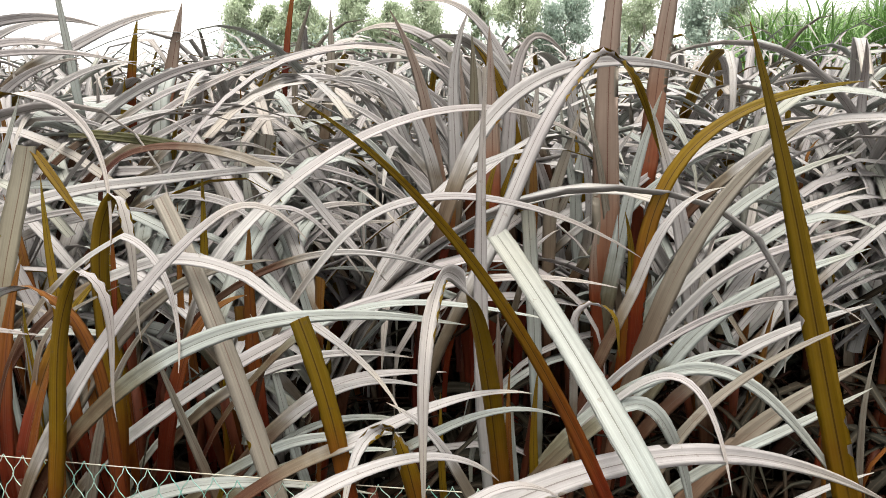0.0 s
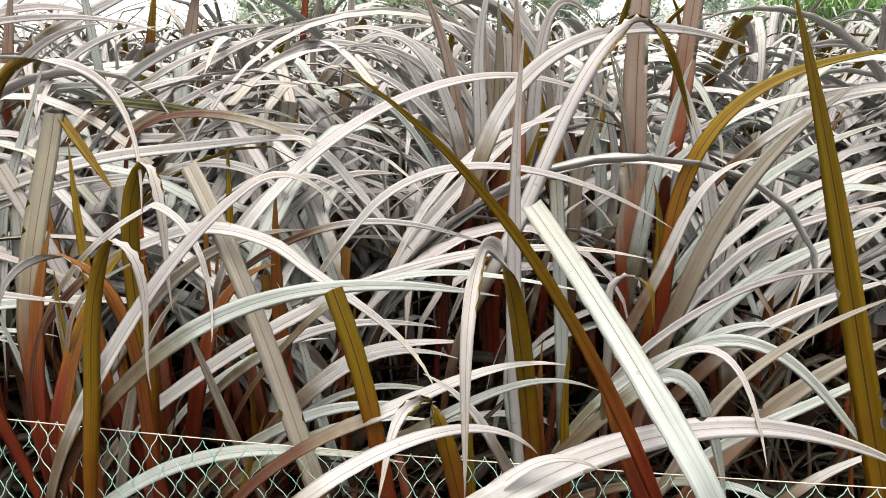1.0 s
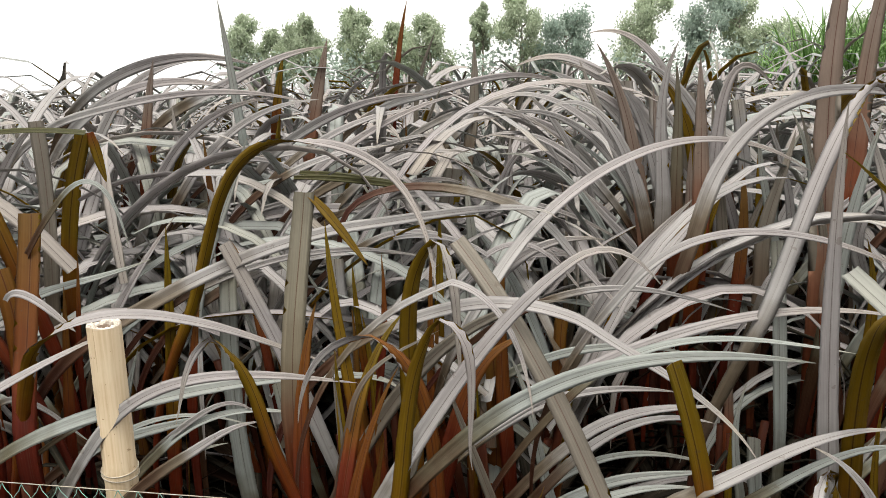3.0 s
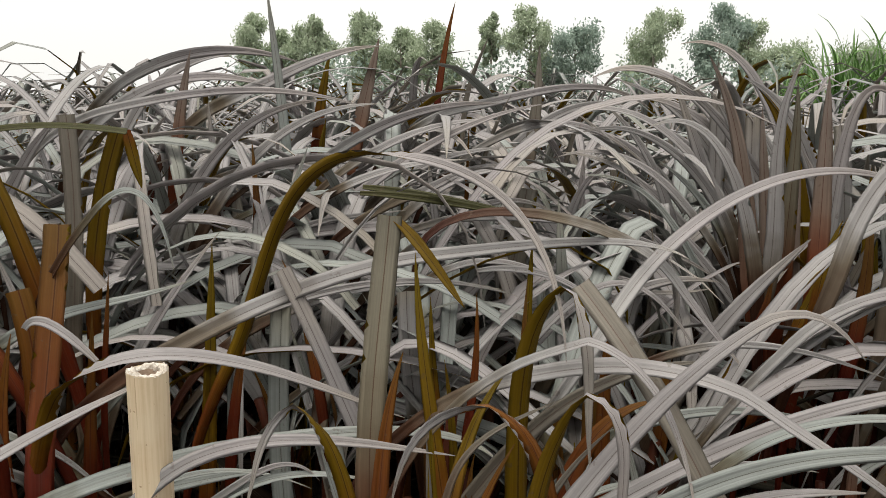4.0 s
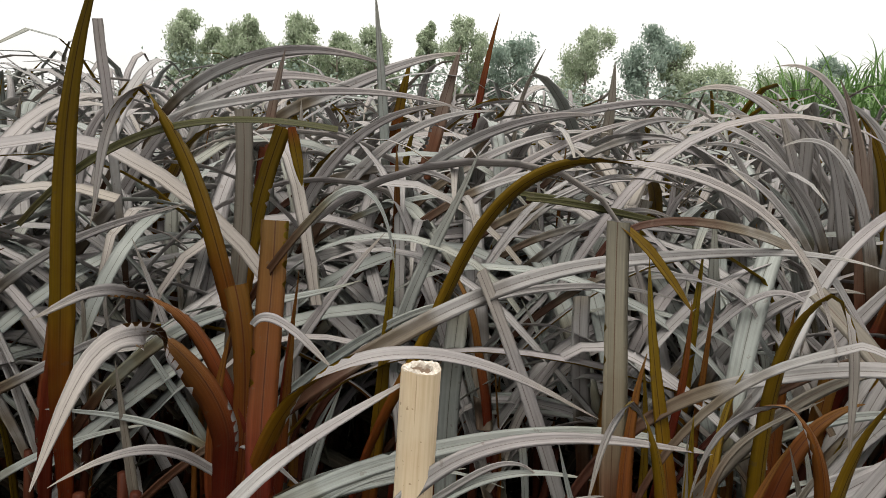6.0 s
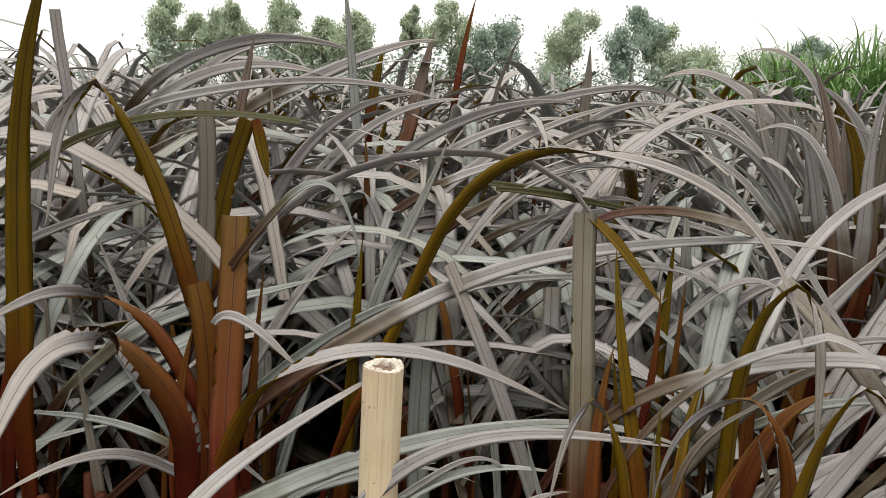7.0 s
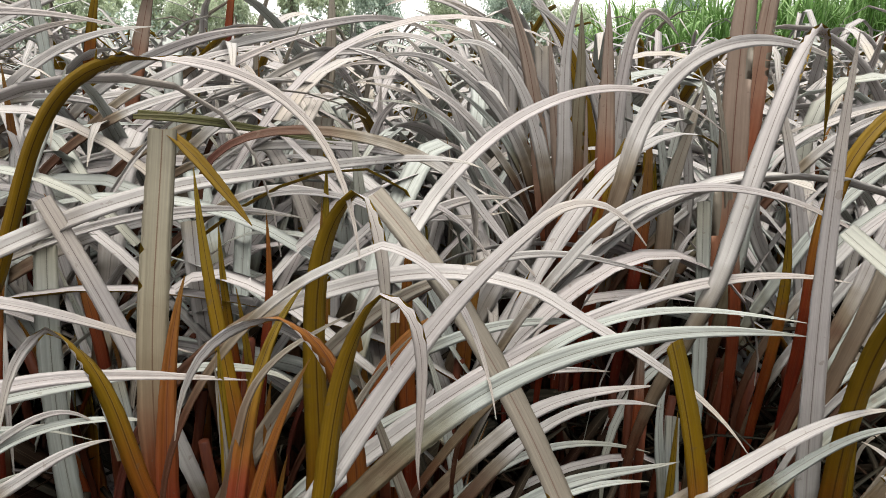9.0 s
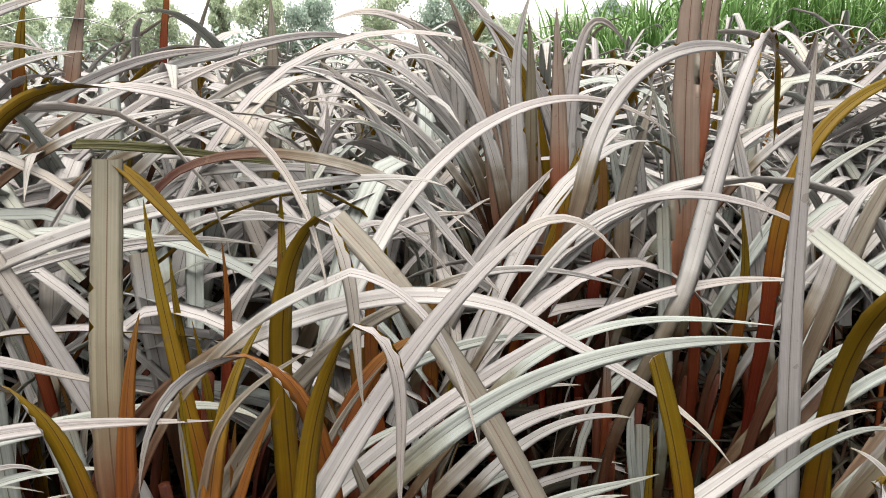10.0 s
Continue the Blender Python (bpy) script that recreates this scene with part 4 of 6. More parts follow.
blade(clump, (-0.979, 1.900, 1.185), (-0.708, 1.900, 1.245), (-0.352, 1.900, 1.343), (-0.212, 1.900, 1.003), 0.031, "pale", "mint", stem=(-1.254, 1.940, 0.894))
clump = front_clump(-1.12, 1.69, 0.82, 903, 1)
blade(clump, (-1.091, 1.650, 1.214), (-1.080, 1.650, 1.297), (-1.059, 1.650, 1.378), (-1.029, 1.650, 1.456), 0.035, "olive", "pale", stem=(-1.121, 1.690, 0.815), cut=True)
clump = front_clump(-1.04, 1.26, 0.95, 904, 4)
blade(clump, (-1.009, 1.250, 1.040), (-0.995, 1.238, 1.076), (-0.978, 1.225, 1.109), (-0.956, 1.210, 1.140), 0.026, "pale", "olive", faces_path=-1, stem=(-1.089, 1.290, 0.654), twist=0.19, over=((-0.817, 1.188, 1.266), (-0.626, 1.287, 1.112), (-0.520, 1.360, 1.044)))
blade(clump, (-1.045, 1.200, 1.067), (-1.034, 1.162, 1.155), (-1.115, 1.133, 1.248), (-1.093, 1.027, 1.264), 0.042, "pale", "ochre", faces_path=-1, stem=(-1.070, 1.240, 0.678), twist=0.52, over=((-1.092, 0.876, 1.307), (-1.109, 0.899, 1.285), (-1.117, 0.800, 1.211)))
blade(clump, (-1.027, 1.280, 1.205), (-1.004, 1.280, 1.245), (-0.941, 1.280, 1.164), (-0.922, 1.280, 1.148), 0.014, "pale", "mint")
blade(clump, (-0.921, 1.200, 1.018), (-0.771, 1.276, 1.051), (-0.446, 1.488, 1.006), (-0.394, 1.200, 1.050), 0.027, "mint", "mint", stem=(-1.170, 1.240, 0.731))
blade(clump, (-0.732, 1.250, 1.002), (-0.699, 1.250, 1.023), (-0.660, 1.250, 1.039), (-0.632, 1.250, 1.000), 0.018, "pale", "mint", stem=(-0.942, 1.290, 0.662))
blade(clump, (-0.779, 1.250, 0.960), (-0.712, 1.250, 1.015), (-0.636, 1.250, 1.018), (-0.556, 1.250, 0.998), 0.021, "mint", "mint", stem=(-0.967, 1.290, 0.607))
blade(clump, (-0.832, 1.120, 1.033), (-0.738, 1.120, 1.149), (-0.578, 1.120, 1.116), (-0.450, 1.120, 1.096), 0.023, "pale", "mint", stem=(-0.979, 1.160, 0.661))
blade(clump, (-0.867, 1.250, 0.855), (-0.812, 1.250, 0.909), (-0.764, 1.250, 0.946), (-0.684, 1.250, 0.955), 0.022, "mint", "mint", stem=(-1.037, 1.290, 0.493))
clump = front_clump(-1.15, 1.06, 0.78, 905, 1)
blade(clump, (-1.001, 1.020, 1.095), (-0.953, 1.089, 1.126), (-0.867, 1.106, 1.164), (-0.809, 1.170, 1.179), 0.022, "pale", "mint", stem=(-1.146, 1.060, 0.784))
clump = front_clump(-1.08, 2.01, 0.95, 906, 4)
blade(clump, (-1.039, 1.950, 1.228), (-0.982, 1.950, 1.382), (-0.882, 1.950, 1.501), (-0.706, 1.950, 1.509), 0.033, "pale", "olive", stem=(-1.117, 1.990, 0.836))
blade(clump, (-0.983, 2.000, 1.245), (-0.894, 2.000, 1.389), (-0.782, 2.000, 1.498), (-0.601, 2.000, 1.500), 0.031, "pale", "olive", stem=(-1.104, 2.040, 0.864))
blade(clump, (-0.813, 2.000, 1.118), (-0.703, 2.000, 1.298), (-0.458, 2.000, 1.468), (-0.243, 2.000, 1.499), 0.031, "pale", "mint", stem=(-0.932, 2.040, 0.736))
blade(clump, (-0.866, 2.000, 1.362), (-0.780, 2.000, 1.370), (-0.698, 2.000, 1.369), (-0.641, 2.000, 1.293), 0.023, "pale", "pale", stem=(-1.161, 2.040, 1.091))
blade(clump, (-0.877, 2.000, 1.268), (-0.782, 2.000, 1.308), (-0.689, 2.000, 1.319), (-0.587, 2.000, 1.306), 0.019, "mint", "pale", stem=(-1.120, 2.040, 0.950))
blade(clump, (-0.821, 1.900, 1.213), (-0.737, 1.900, 1.270), (-0.637, 1.900, 1.270), (-0.540, 1.900, 1.281), 0.020, "pale", "mint", stem=(-1.027, 1.940, 0.870))
clump = front_clump(-1.51, 2.14, 0.95, 907, 1)
blade(clump, (-1.238, 2.100, 1.485), (-1.035, 2.100, 1.532), (-0.842, 2.100, 1.555), (-0.639, 2.100, 1.492), 0.024, "pale", "mint", stem=(-1.511, 2.140, 1.192))
clump = front_clump(-0.44, 1.47, 0.95, 908, 4)
blade(clump, (-0.409, 1.500, 1.236), (-0.337, 1.500, 1.252), (-0.193, 1.500, 1.220), (-0.209, 1.500, 1.123), 0.012, "pale", "mint")
blade(clump, (-0.555, 1.420, 0.868), (-0.598, 1.420, 1.000), (-0.650, 1.420, 1.130), (-0.706, 1.420, 1.257), 0.032, "pale", "olive", stem=(-0.485, 1.460, 0.474), cut=True)
blade(clump, (-0.341, 1.500, 0.904), (-0.332, 1.500, 1.032), (-0.325, 1.500, 1.161), (-0.320, 1.500, 1.289), 0.029, "olive", "pale", stem=(-0.357, 1.540, 0.504))
blade(clump, (-0.354, 1.400, 0.892), (-0.350, 1.400, 1.009), (-0.345, 1.400, 1.127), (-0.338, 1.400, 1.244), 0.019, "rust", "olive", stem=(-0.362, 1.440, 0.492))
blade(clump, (-0.279, 1.530, 1.058), (-0.221, 1.530, 1.161), (-0.132, 1.530, 1.236), (-0.006, 1.530, 1.210), 0.034, "pale", "mint", stem=(-0.390, 1.570, 0.674))
blade(clump, (-0.109, 1.450, 1.238), (-0.070, 1.450, 1.183), (-0.027, 1.450, 1.131), (0.019, 1.450, 1.081), 0.028, "pale", "mint", stem=(-0.509, 1.490, 1.237))
blade(clump, (-0.471, 1.440, 0.992), (-0.479, 1.440, 1.064), (-0.483, 1.440, 1.137), (-0.483, 1.440, 1.209), 0.022, "olive", "pale", stem=(-0.447, 1.480, 0.593))
blade(clump, (-0.426, 1.300, 1.081), (-0.418, 1.300, 1.136), (-0.416, 1.300, 1.192), (-0.418, 1.300, 1.248), 0.018, "rust", "olive", stem=(-0.456, 1.340, 0.682))
blade(clump, (-0.223, 1.350, 1.194), (-0.086, 1.497, 1.351), (0.206, 1.611, 1.480), (0.433, 1.610, 1.306), 0.024, "pale", "olive", stem=(-0.355, 1.390, 0.843))
blade(clump, (-0.152, 1.340, 1.143), (-0.035, 1.340, 1.184), (0.067, 1.340, 1.153), (0.177, 1.340, 1.110), 0.016, "pale", "olive", stem=(-0.405, 1.380, 0.833))
blade(clump, (-0.304, 1.500, 1.133), (-0.173, 1.500, 1.285), (-0.114, 1.500, 1.205), (-0.027, 1.500, 1.073), 0.016, "pale", "mint", stem=(-0.457, 1.540, 0.763))
blade(clump, (-0.506, 1.500, 0.970), (-0.515, 1.500, 1.047), (-0.523, 1.500, 1.125), (-0.523, 1.500, 1.203), 0.038, "pale", "mint", stem=(-0.480, 1.540, 0.571), cut=True)
blade(clump, (-0.447, 1.350, 0.901), (-0.447, 1.350, 0.980), (-0.451, 1.350, 1.060), (-0.462, 1.350, 1.138), 0.022, "olive", "rust", stem=(-0.446, 1.390, 0.501))
blade(clump, (-0.330, 1.420, 0.861), (-0.348, 1.420, 0.948), (-0.342, 1.420, 1.027), (-0.330, 1.420, 1.114), 0.025, "rust", "olive", stem=(-0.285, 1.460, 0.464))
blade(clump, (-0.617, 1.400, 0.878), (-0.620, 1.400, 0.918), (-0.625, 1.400, 0.959), (-0.631, 1.400, 0.999), 0.020, "mint", "pale", stem=(-0.599, 1.440, 0.478), cut=True)
blade(clump, (-0.636, 1.550, 0.845), (-0.666, 1.550, 0.942), (-0.697, 1.550, 1.040), (-0.726, 1.550, 1.137), 0.025, "mint", "mint", stem=(-0.569, 1.590, 0.451))
blade(clump, (-0.446, 1.600, 0.827), (-0.490, 1.600, 0.946), (-0.541, 1.600, 1.063), (-0.604, 1.600, 1.174), 0.024, "mint", "mint", stem=(-0.368, 1.640, 0.435))
blade(clump, (-0.220, 1.300, 0.948), (-0.128, 1.300, 1.002), (-0.031, 1.300, 1.005), (0.071, 1.300, 0.985), 0.024, "pale", "mint", stem=(-0.438, 1.340, 0.613))
blade(clump, (-0.295, 1.350, 0.897), (-0.243, 1.350, 0.931), (-0.193, 1.350, 0.950), (-0.130, 1.350, 0.949), 0.023, "mint", "mint", stem=(-0.505, 1.390, 0.556))
blade(clump, (-0.155, 1.400, 1.017), (-0.061, 1.400, 1.048), (0.028, 1.400, 1.041), (0.122, 1.400, 1.018), 0.022, "mint", "pale", stem=(-0.412, 1.440, 0.710))
clump = front_clump(-0.50, 1.17, 0.95, 909, 4)
blade(clump, (-0.557, 1.170, 0.999), (-0.559, 1.178, 1.135), (-0.545, 1.252, 1.233), (-0.535, 1.300, 1.355), 0.038, "bronze", "olive", stem=(-0.554, 1.210, 0.599), cut=True)
blade(clump, (-0.463, 1.200, 0.981), (-0.477, 1.221, 1.091), (-0.496, 1.244, 1.201), (-0.500, 1.260, 1.313), 0.026, "olive", "pale", stem=(-0.435, 1.240, 0.584))
blade(clump, (-0.440, 1.200, 0.984), (-0.363, 1.200, 1.097), (-0.278, 1.200, 1.183), (-0.131, 1.200, 1.183), 0.030, "taupe", "mint", stem=(-0.569, 1.240, 0.605))
blade(clump, (-0.311, 1.230, 0.960), (-0.291, 1.230, 1.029), (-0.267, 1.230, 1.105), (-0.186, 1.230, 1.121), 0.043, "rust", "pale", stem=(-0.371, 1.270, 0.565))
blade(clump, (-0.527, 1.300, 1.350), (-0.494, 1.271, 1.324), (-0.465, 1.260, 1.281), (-0.436, 1.250, 1.241), 0.016, "olive", "olive")
blade(clump, (-0.547, 1.150, 0.952), (-0.545, 1.165, 1.035), (-0.540, 1.185, 1.118), (-0.514, 1.200, 1.198), 0.033, "rust", "olive", stem=(-0.552, 1.190, 0.554))
blade(clump, (-0.477, 1.120, 0.959), (-0.479, 1.120, 1.012), (-0.482, 1.120, 1.066), (-0.484, 1.120, 1.119), 0.017, "taupe", "rust", stem=(-0.467, 1.160, 0.559))
blade(clump, (-0.469, 1.080, 0.981), (-0.454, 1.115, 1.058), (-0.438, 1.152, 1.130), (-0.380, 1.200, 1.178), 0.028, "olive", "pale", stem=(-0.507, 1.120, 0.594))
blade(clump, (-0.384, 1.000, 1.021), (-0.318, 1.000, 1.120), (-0.249, 1.000, 1.226), (-0.147, 1.000, 1.292), 0.027, "pale", "mint", stem=(-0.512, 1.040, 0.642), over=((-0.101, 1.000, 1.312), (-0.072, 1.000, 1.287), (-0.045, 1.000, 1.252)))
blade(clump, (-0.363, 1.200, 0.910), (-0.145, 1.200, 1.070), (0.113, 1.200, 1.198), (0.391, 1.200, 1.128), 0.028, "pale", "mint", stem=(-0.561, 1.240, 0.563))
blade(clump, (-0.296, 0.990, 1.063), (-0.163, 0.990, 1.169), (-0.010, 0.990, 1.171), (0.151, 0.990, 1.141), 0.027, "mint", "mint", stem=(-0.487, 1.030, 0.711))
blade(clump, (-0.350, 1.100, 1.226), (-0.335, 1.091, 1.234), (-0.321, 1.083, 1.241), (-0.306, 1.074, 1.249), 0.016, "pale", "mint", stem=(-0.555, 1.140, 0.905), over=((-0.235, 1.035, 1.235), (-0.214, 1.009, 1.154), (-0.213, 0.970, 1.092)))
blade(clump, (-0.546, 1.000, 1.040), (-0.562, 0.991, 1.098), (-0.565, 0.995, 1.178), (-0.610, 0.976, 1.217), 0.022, "pale", "olive", faces_path=-1, stem=(-0.486, 1.040, 0.646), twist=0.62, over=((-0.644, 0.959, 1.200), (-0.645, 0.960, 1.150), (-0.656, 0.950, 1.116)))
blade(clump, (-0.459, 1.100, 1.061), (-0.439, 1.100, 1.133), (-0.387, 1.100, 1.145), (-0.328, 1.100, 1.175), 0.013, "taupe", "pale", stem=(-0.517, 1.140, 0.665))
blade(clump, (-0.473, 1.060, 0.874), (-0.458, 1.060, 0.966), (-0.433, 1.060, 1.057), (-0.386, 1.060, 1.138), 0.023, "rust", "olive", stem=(-0.509, 1.100, 0.476))
blade(clump, (-0.415, 1.100, 0.802), (-0.390, 1.100, 0.927), (-0.371, 1.100, 1.051), (-0.270, 1.100, 1.140), 0.021, "taupe", "pale", stem=(-0.458, 1.140, 0.404))
blade(clump, (-0.391, 1.200, 1.157), (-0.300, 1.162, 1.193), (-0.235, 1.084, 1.233), (-0.134, 1.057, 1.190), 0.024, "pale", "mint", stem=(-0.623, 1.240, 0.846), over=((-0.067, 1.015, 1.142), (0.039, 1.018, 1.092), (0.070, 0.960, 1.023)))
blade(clump, (-0.352, 1.010, 0.866), (-0.232, 1.010, 0.939), (-0.104, 1.010, 0.921), (0.026, 1.010, 0.896), 0.025, "mint", "mint", stem=(-0.567, 1.050, 0.529))
blade(clump, (-0.441, 1.080, 0.805), (-0.441, 1.080, 0.881), (-0.433, 1.080, 0.949), (-0.413, 1.080, 1.022), 0.026, "rust", "olive", stem=(-0.440, 1.120, 0.405))
blade(clump, (-0.509, 1.120, 0.781), (-0.462, 1.120, 0.904), (-0.479, 1.120, 1.018), (-0.479, 1.120, 1.146), 0.027, "olive", "rust", stem=(-0.588, 1.160, 0.389))
blade(clump, (-0.431, 1.200, 0.920), (-0.433, 1.200, 0.968), (-0.435, 1.200, 1.013), (-0.424, 1.200, 1.060), 0.024, "rust", "olive", stem=(-0.420, 1.240, 0.520))
blade(clump, (-0.579, 1.200, 0.928), (-0.596, 1.200, 0.976), (-0.610, 1.200, 1.025), (-0.622, 1.200, 1.075), 0.018, "mint", "mint", stem=(-0.507, 1.240, 0.535))
blade(clump, (-0.123, 1.150, 0.866), (-0.061, 1.150, 0.892), (-0.004, 1.150, 0.899), (0.062, 1.150, 0.888), 0.024, "mint", "mint", stem=(-0.365, 1.190, 0.547))
blade(clump, (-0.377, 1.150, 0.926), (-0.364, 1.135, 1.025), (-0.400, 1.148, 1.251), (-0.323, 1.110, 1.303), 0.032, "pale", "olive", faces_path=-1, stem=(-0.406, 1.190, 0.528), twist=0.65, over=((-0.293, 1.087, 1.244), (-0.306, 1.086, 1.165), (-0.299, 1.080, 1.096)))
clump = front_clump(-0.18, 1.67, 0.59, 910, 2)
blade(clump, (-0.240, 1.590, 0.871), (-0.245, 1.590, 1.028), (-0.254, 1.590, 1.185), (-0.267, 1.590, 1.341), 0.046, "mint", "olive", stem=(-0.233, 1.630, 0.471))
blade(clump, (-0.021, 1.670, 0.973), (0.035, 1.670, 1.085), (0.115, 1.670, 1.173), (0.206, 1.670, 1.258), 0.049, "pale", "taupe", stem=(-0.123, 1.710, 0.586))
clump = front_clump(-0.20, 1.37, 0.58, 911, 3)
blade(clump, (-0.218, 1.390, 0.873), (-0.224, 1.390, 0.987), (-0.223, 1.390, 1.101), (-0.212, 1.390, 1.215), 0.034, "rust", "olive", stem=(-0.206, 1.430, 0.473))
blade(clump, (-0.109, 1.257, 0.927), (-0.038, 1.257, 0.980), (0.042, 1.257, 0.977), (0.126, 1.257, 0.975), 0.030, "pale", "mint", stem=(-0.306, 1.297, 0.579))
blade(clump, (-0.145, 1.350, 0.773), (-0.169, 1.350, 0.867), (-0.170, 1.350, 0.966), (-0.213, 1.350, 1.054), 0.025, "mint", "mint", stem=(-0.091, 1.390, 0.377))
clump = front_clump(0.35, 2.00, 0.95, 912, 4)
blade(clump, (0.326, 1.950, 1.184), (0.300, 1.950, 1.307), (0.292, 1.950, 1.447), (0.195, 1.950, 1.537), 0.046, "olive", "pale", stem=(0.371, 1.990, 0.787))
blade(clump, (0.368, 1.950, 1.238), (0.331, 1.950, 1.360), (0.293, 1.950, 1.498), (0.166, 1.950, 1.555), 0.049, "pale", "olive", stem=(0.432, 1.990, 0.843))
blade(clump, (0.354, 2.100, 1.342), (0.298, 2.100, 1.456), (0.241, 2.100, 1.668), (0.077, 2.100, 1.632), 0.035, "pale", "olive", stem=(0.453, 2.140, 0.954))
blade(clump, (0.230, 1.850, 1.008), (0.208, 1.850, 1.169), (0.187, 1.850, 1.331), (0.172, 1.850, 1.493), 0.040, "tan", "pale", stem=(0.260, 1.890, 0.609))
blade(clump, (0.415, 2.000, 1.029), (0.380, 2.000, 1.188), (0.339, 2.000, 1.346), (0.268, 2.000, 1.493), 0.047, "pale", "olive", stem=(0.462, 2.040, 0.632))
blade(clump, (0.320, 2.000, 1.196), (0.309, 2.000, 1.281), (0.295, 2.000, 1.366), (0.276, 2.000, 1.450), 0.035, "taupe", "pale", stem=(0.348, 2.040, 0.797))
blade(clump, (0.490, 2.100, 0.975), (0.490, 2.100, 1.134), (0.484, 2.100, 1.292), (0.456, 2.100, 1.449), 0.039, "pale", "olive", stem=(0.489, 2.140, 0.575), cut=True)
blade(clump, (0.465, 1.950, 0.996), (0.465, 1.950, 1.119), (0.461, 1.950, 1.242), (0.454, 1.950, 1.364), 0.044, "olive", "pale", stem=(0.465, 1.990, 0.596))
blade(clump, (0.207, 2.000, 0.998), (0.188, 2.000, 1.201), (0.102, 2.000, 1.375), (0.034, 2.000, 1.563), 0.047, "pale", "olive", stem=(0.227, 2.040, 0.599))
blade(clump, (0.246, 2.050, 1.091), (0.241, 2.050, 1.217), (0.236, 2.050, 1.343), (0.231, 2.050, 1.469), 0.039, "pale", "olive", stem=(0.254, 2.090, 0.691), cut=True)
blade(clump, (0.299, 2.000, 1.113), (0.297, 2.000, 1.233), (0.297, 2.000, 1.354), (0.299, 2.000, 1.474), 0.038, "taupe", "pale", stem=(0.303, 2.040, 0.713), cut=True)
blade(clump, (0.344, 1.900, 1.019), (0.342, 1.900, 1.091), (0.341, 1.900, 1.164), (0.340, 1.900, 1.236), 0.051, "tan", "taupe", stem=(0.349, 1.940, 0.619))
blade(clump, (0.118, 2.100, 1.203), (0.031, 2.100, 1.292), (-0.052, 2.100, 1.384), (-0.186, 2.100, 1.388), 0.027, "pale", "mint", stem=(0.284, 2.140, 0.839))
blade(clump, (0.254, 2.100, 1.185), (0.204, 2.100, 1.315), (0.135, 2.100, 1.417), (-0.005, 2.100, 1.462), 0.034, "pale", "mint", stem=(0.334, 2.140, 0.793))
blade(clump, (0.168, 2.000, 1.200), (0.129, 2.000, 1.276), (0.081, 2.000, 1.331), (0.009, 2.000, 1.378), 0.027, "mint", "pale", stem=(0.272, 2.040, 0.814))
blade(clump, (0.173, 2.000, 1.255), (0.105, 2.000, 1.391), (-0.050, 2.000, 1.551), (-0.213, 2.000, 1.465), 0.027, "pale", "olive", stem=(0.273, 2.040, 0.868))
blade(clump, (0.163, 1.950, 1.210), (0.116, 1.950, 1.344), (-0.024, 1.950, 1.497), (-0.178, 1.950, 1.436), 0.027, "pale", "mint", stem=(0.237, 1.990, 0.817))
blade(clump, (0.061, 1.900, 1.269), (-0.013, 1.900, 1.360), (-0.107, 1.900, 1.435), (-0.232, 1.900, 1.389), 0.023, "pale", "pale", stem=(0.208, 1.940, 0.897))
blade(clump, (0.288, 2.100, 1.271), (0.214, 2.100, 1.391), (0.120, 2.100, 1.522), (-0.040, 2.100, 1.513), 0.035, "pale", "olive", stem=(0.407, 2.140, 0.889))
blade(clump, (0.334, 2.000, 1.216), (0.216, 2.000, 1.332), (0.153, 2.000, 1.527), (-0.022, 2.000, 1.564), 0.033, "pale", "olive", stem=(0.504, 2.040, 0.854))
blade(clump, (0.420, 1.900, 0.976), (0.462, 1.900, 1.097), (0.504, 1.900, 1.219), (0.580, 1.900, 1.323), 0.034, "pale", "mint", stem=(0.348, 1.940, 0.583))
blade(clump, (0.365, 1.900, 1.019), (0.397, 1.900, 1.100), (0.431, 1.900, 1.181), (0.465, 1.900, 1.261), 0.034, "taupe", "pale", stem=(0.282, 1.940, 0.628))
blade(clump, (0.133, 1.900, 0.995), (0.080, 1.900, 1.112), (0.018, 1.900, 1.218), (-0.102, 1.900, 1.277), 0.031, "pale", "mint", stem=(0.227, 1.940, 0.606))
blade(clump, (0.131, 1.800, 0.993), (0.035, 1.800, 1.063), (-0.043, 1.800, 1.164), (-0.172, 1.800, 1.168), 0.027, "pale", "mint", stem=(0.331, 1.840, 0.647))
blade(clump, (0.236, 1.980, 1.201), (0.205, 1.980, 1.316), (0.191, 1.980, 1.444), (0.103, 1.980, 1.531), 0.039, "pale", "olive", stem=(0.294, 2.020, 0.805))
blade(clump, (0.394, 2.050, 1.020), (0.354, 2.050, 1.189), (0.329, 2.050, 1.374), (0.199, 2.050, 1.500), 0.039, "pale", "mint", stem=(0.445, 2.090, 0.623))
blade(clump, (0.411, 1.900, 0.985), (0.396, 1.900, 1.141), (0.356, 1.900, 1.280), (0.275, 1.900, 1.415), 0.034, "pale", "taupe", stem=(0.432, 1.940, 0.586))
blade(clump, (0.330, 1.850, 1.015), (0.351, 1.850, 1.171), (0.310, 1.850, 1.318), (0.307, 1.850, 1.472), 0.033, "taupe", "pale", stem=(0.301, 1.890, 0.616))
blade(clump, (0.440, 1.800, 1.008), (0.423, 1.800, 1.142), (0.410, 1.800, 1.281), (0.499, 1.800, 1.393), 0.035, "mint", "pale", stem=(0.468, 1.840, 0.609))
blade(clump, (0.477, 1.900, 0.967), (0.462, 1.900, 1.050), (0.453, 1.900, 1.133), (0.454, 1.900, 1.217), 0.038, "olive", "pale", stem=(0.516, 1.940, 0.569))
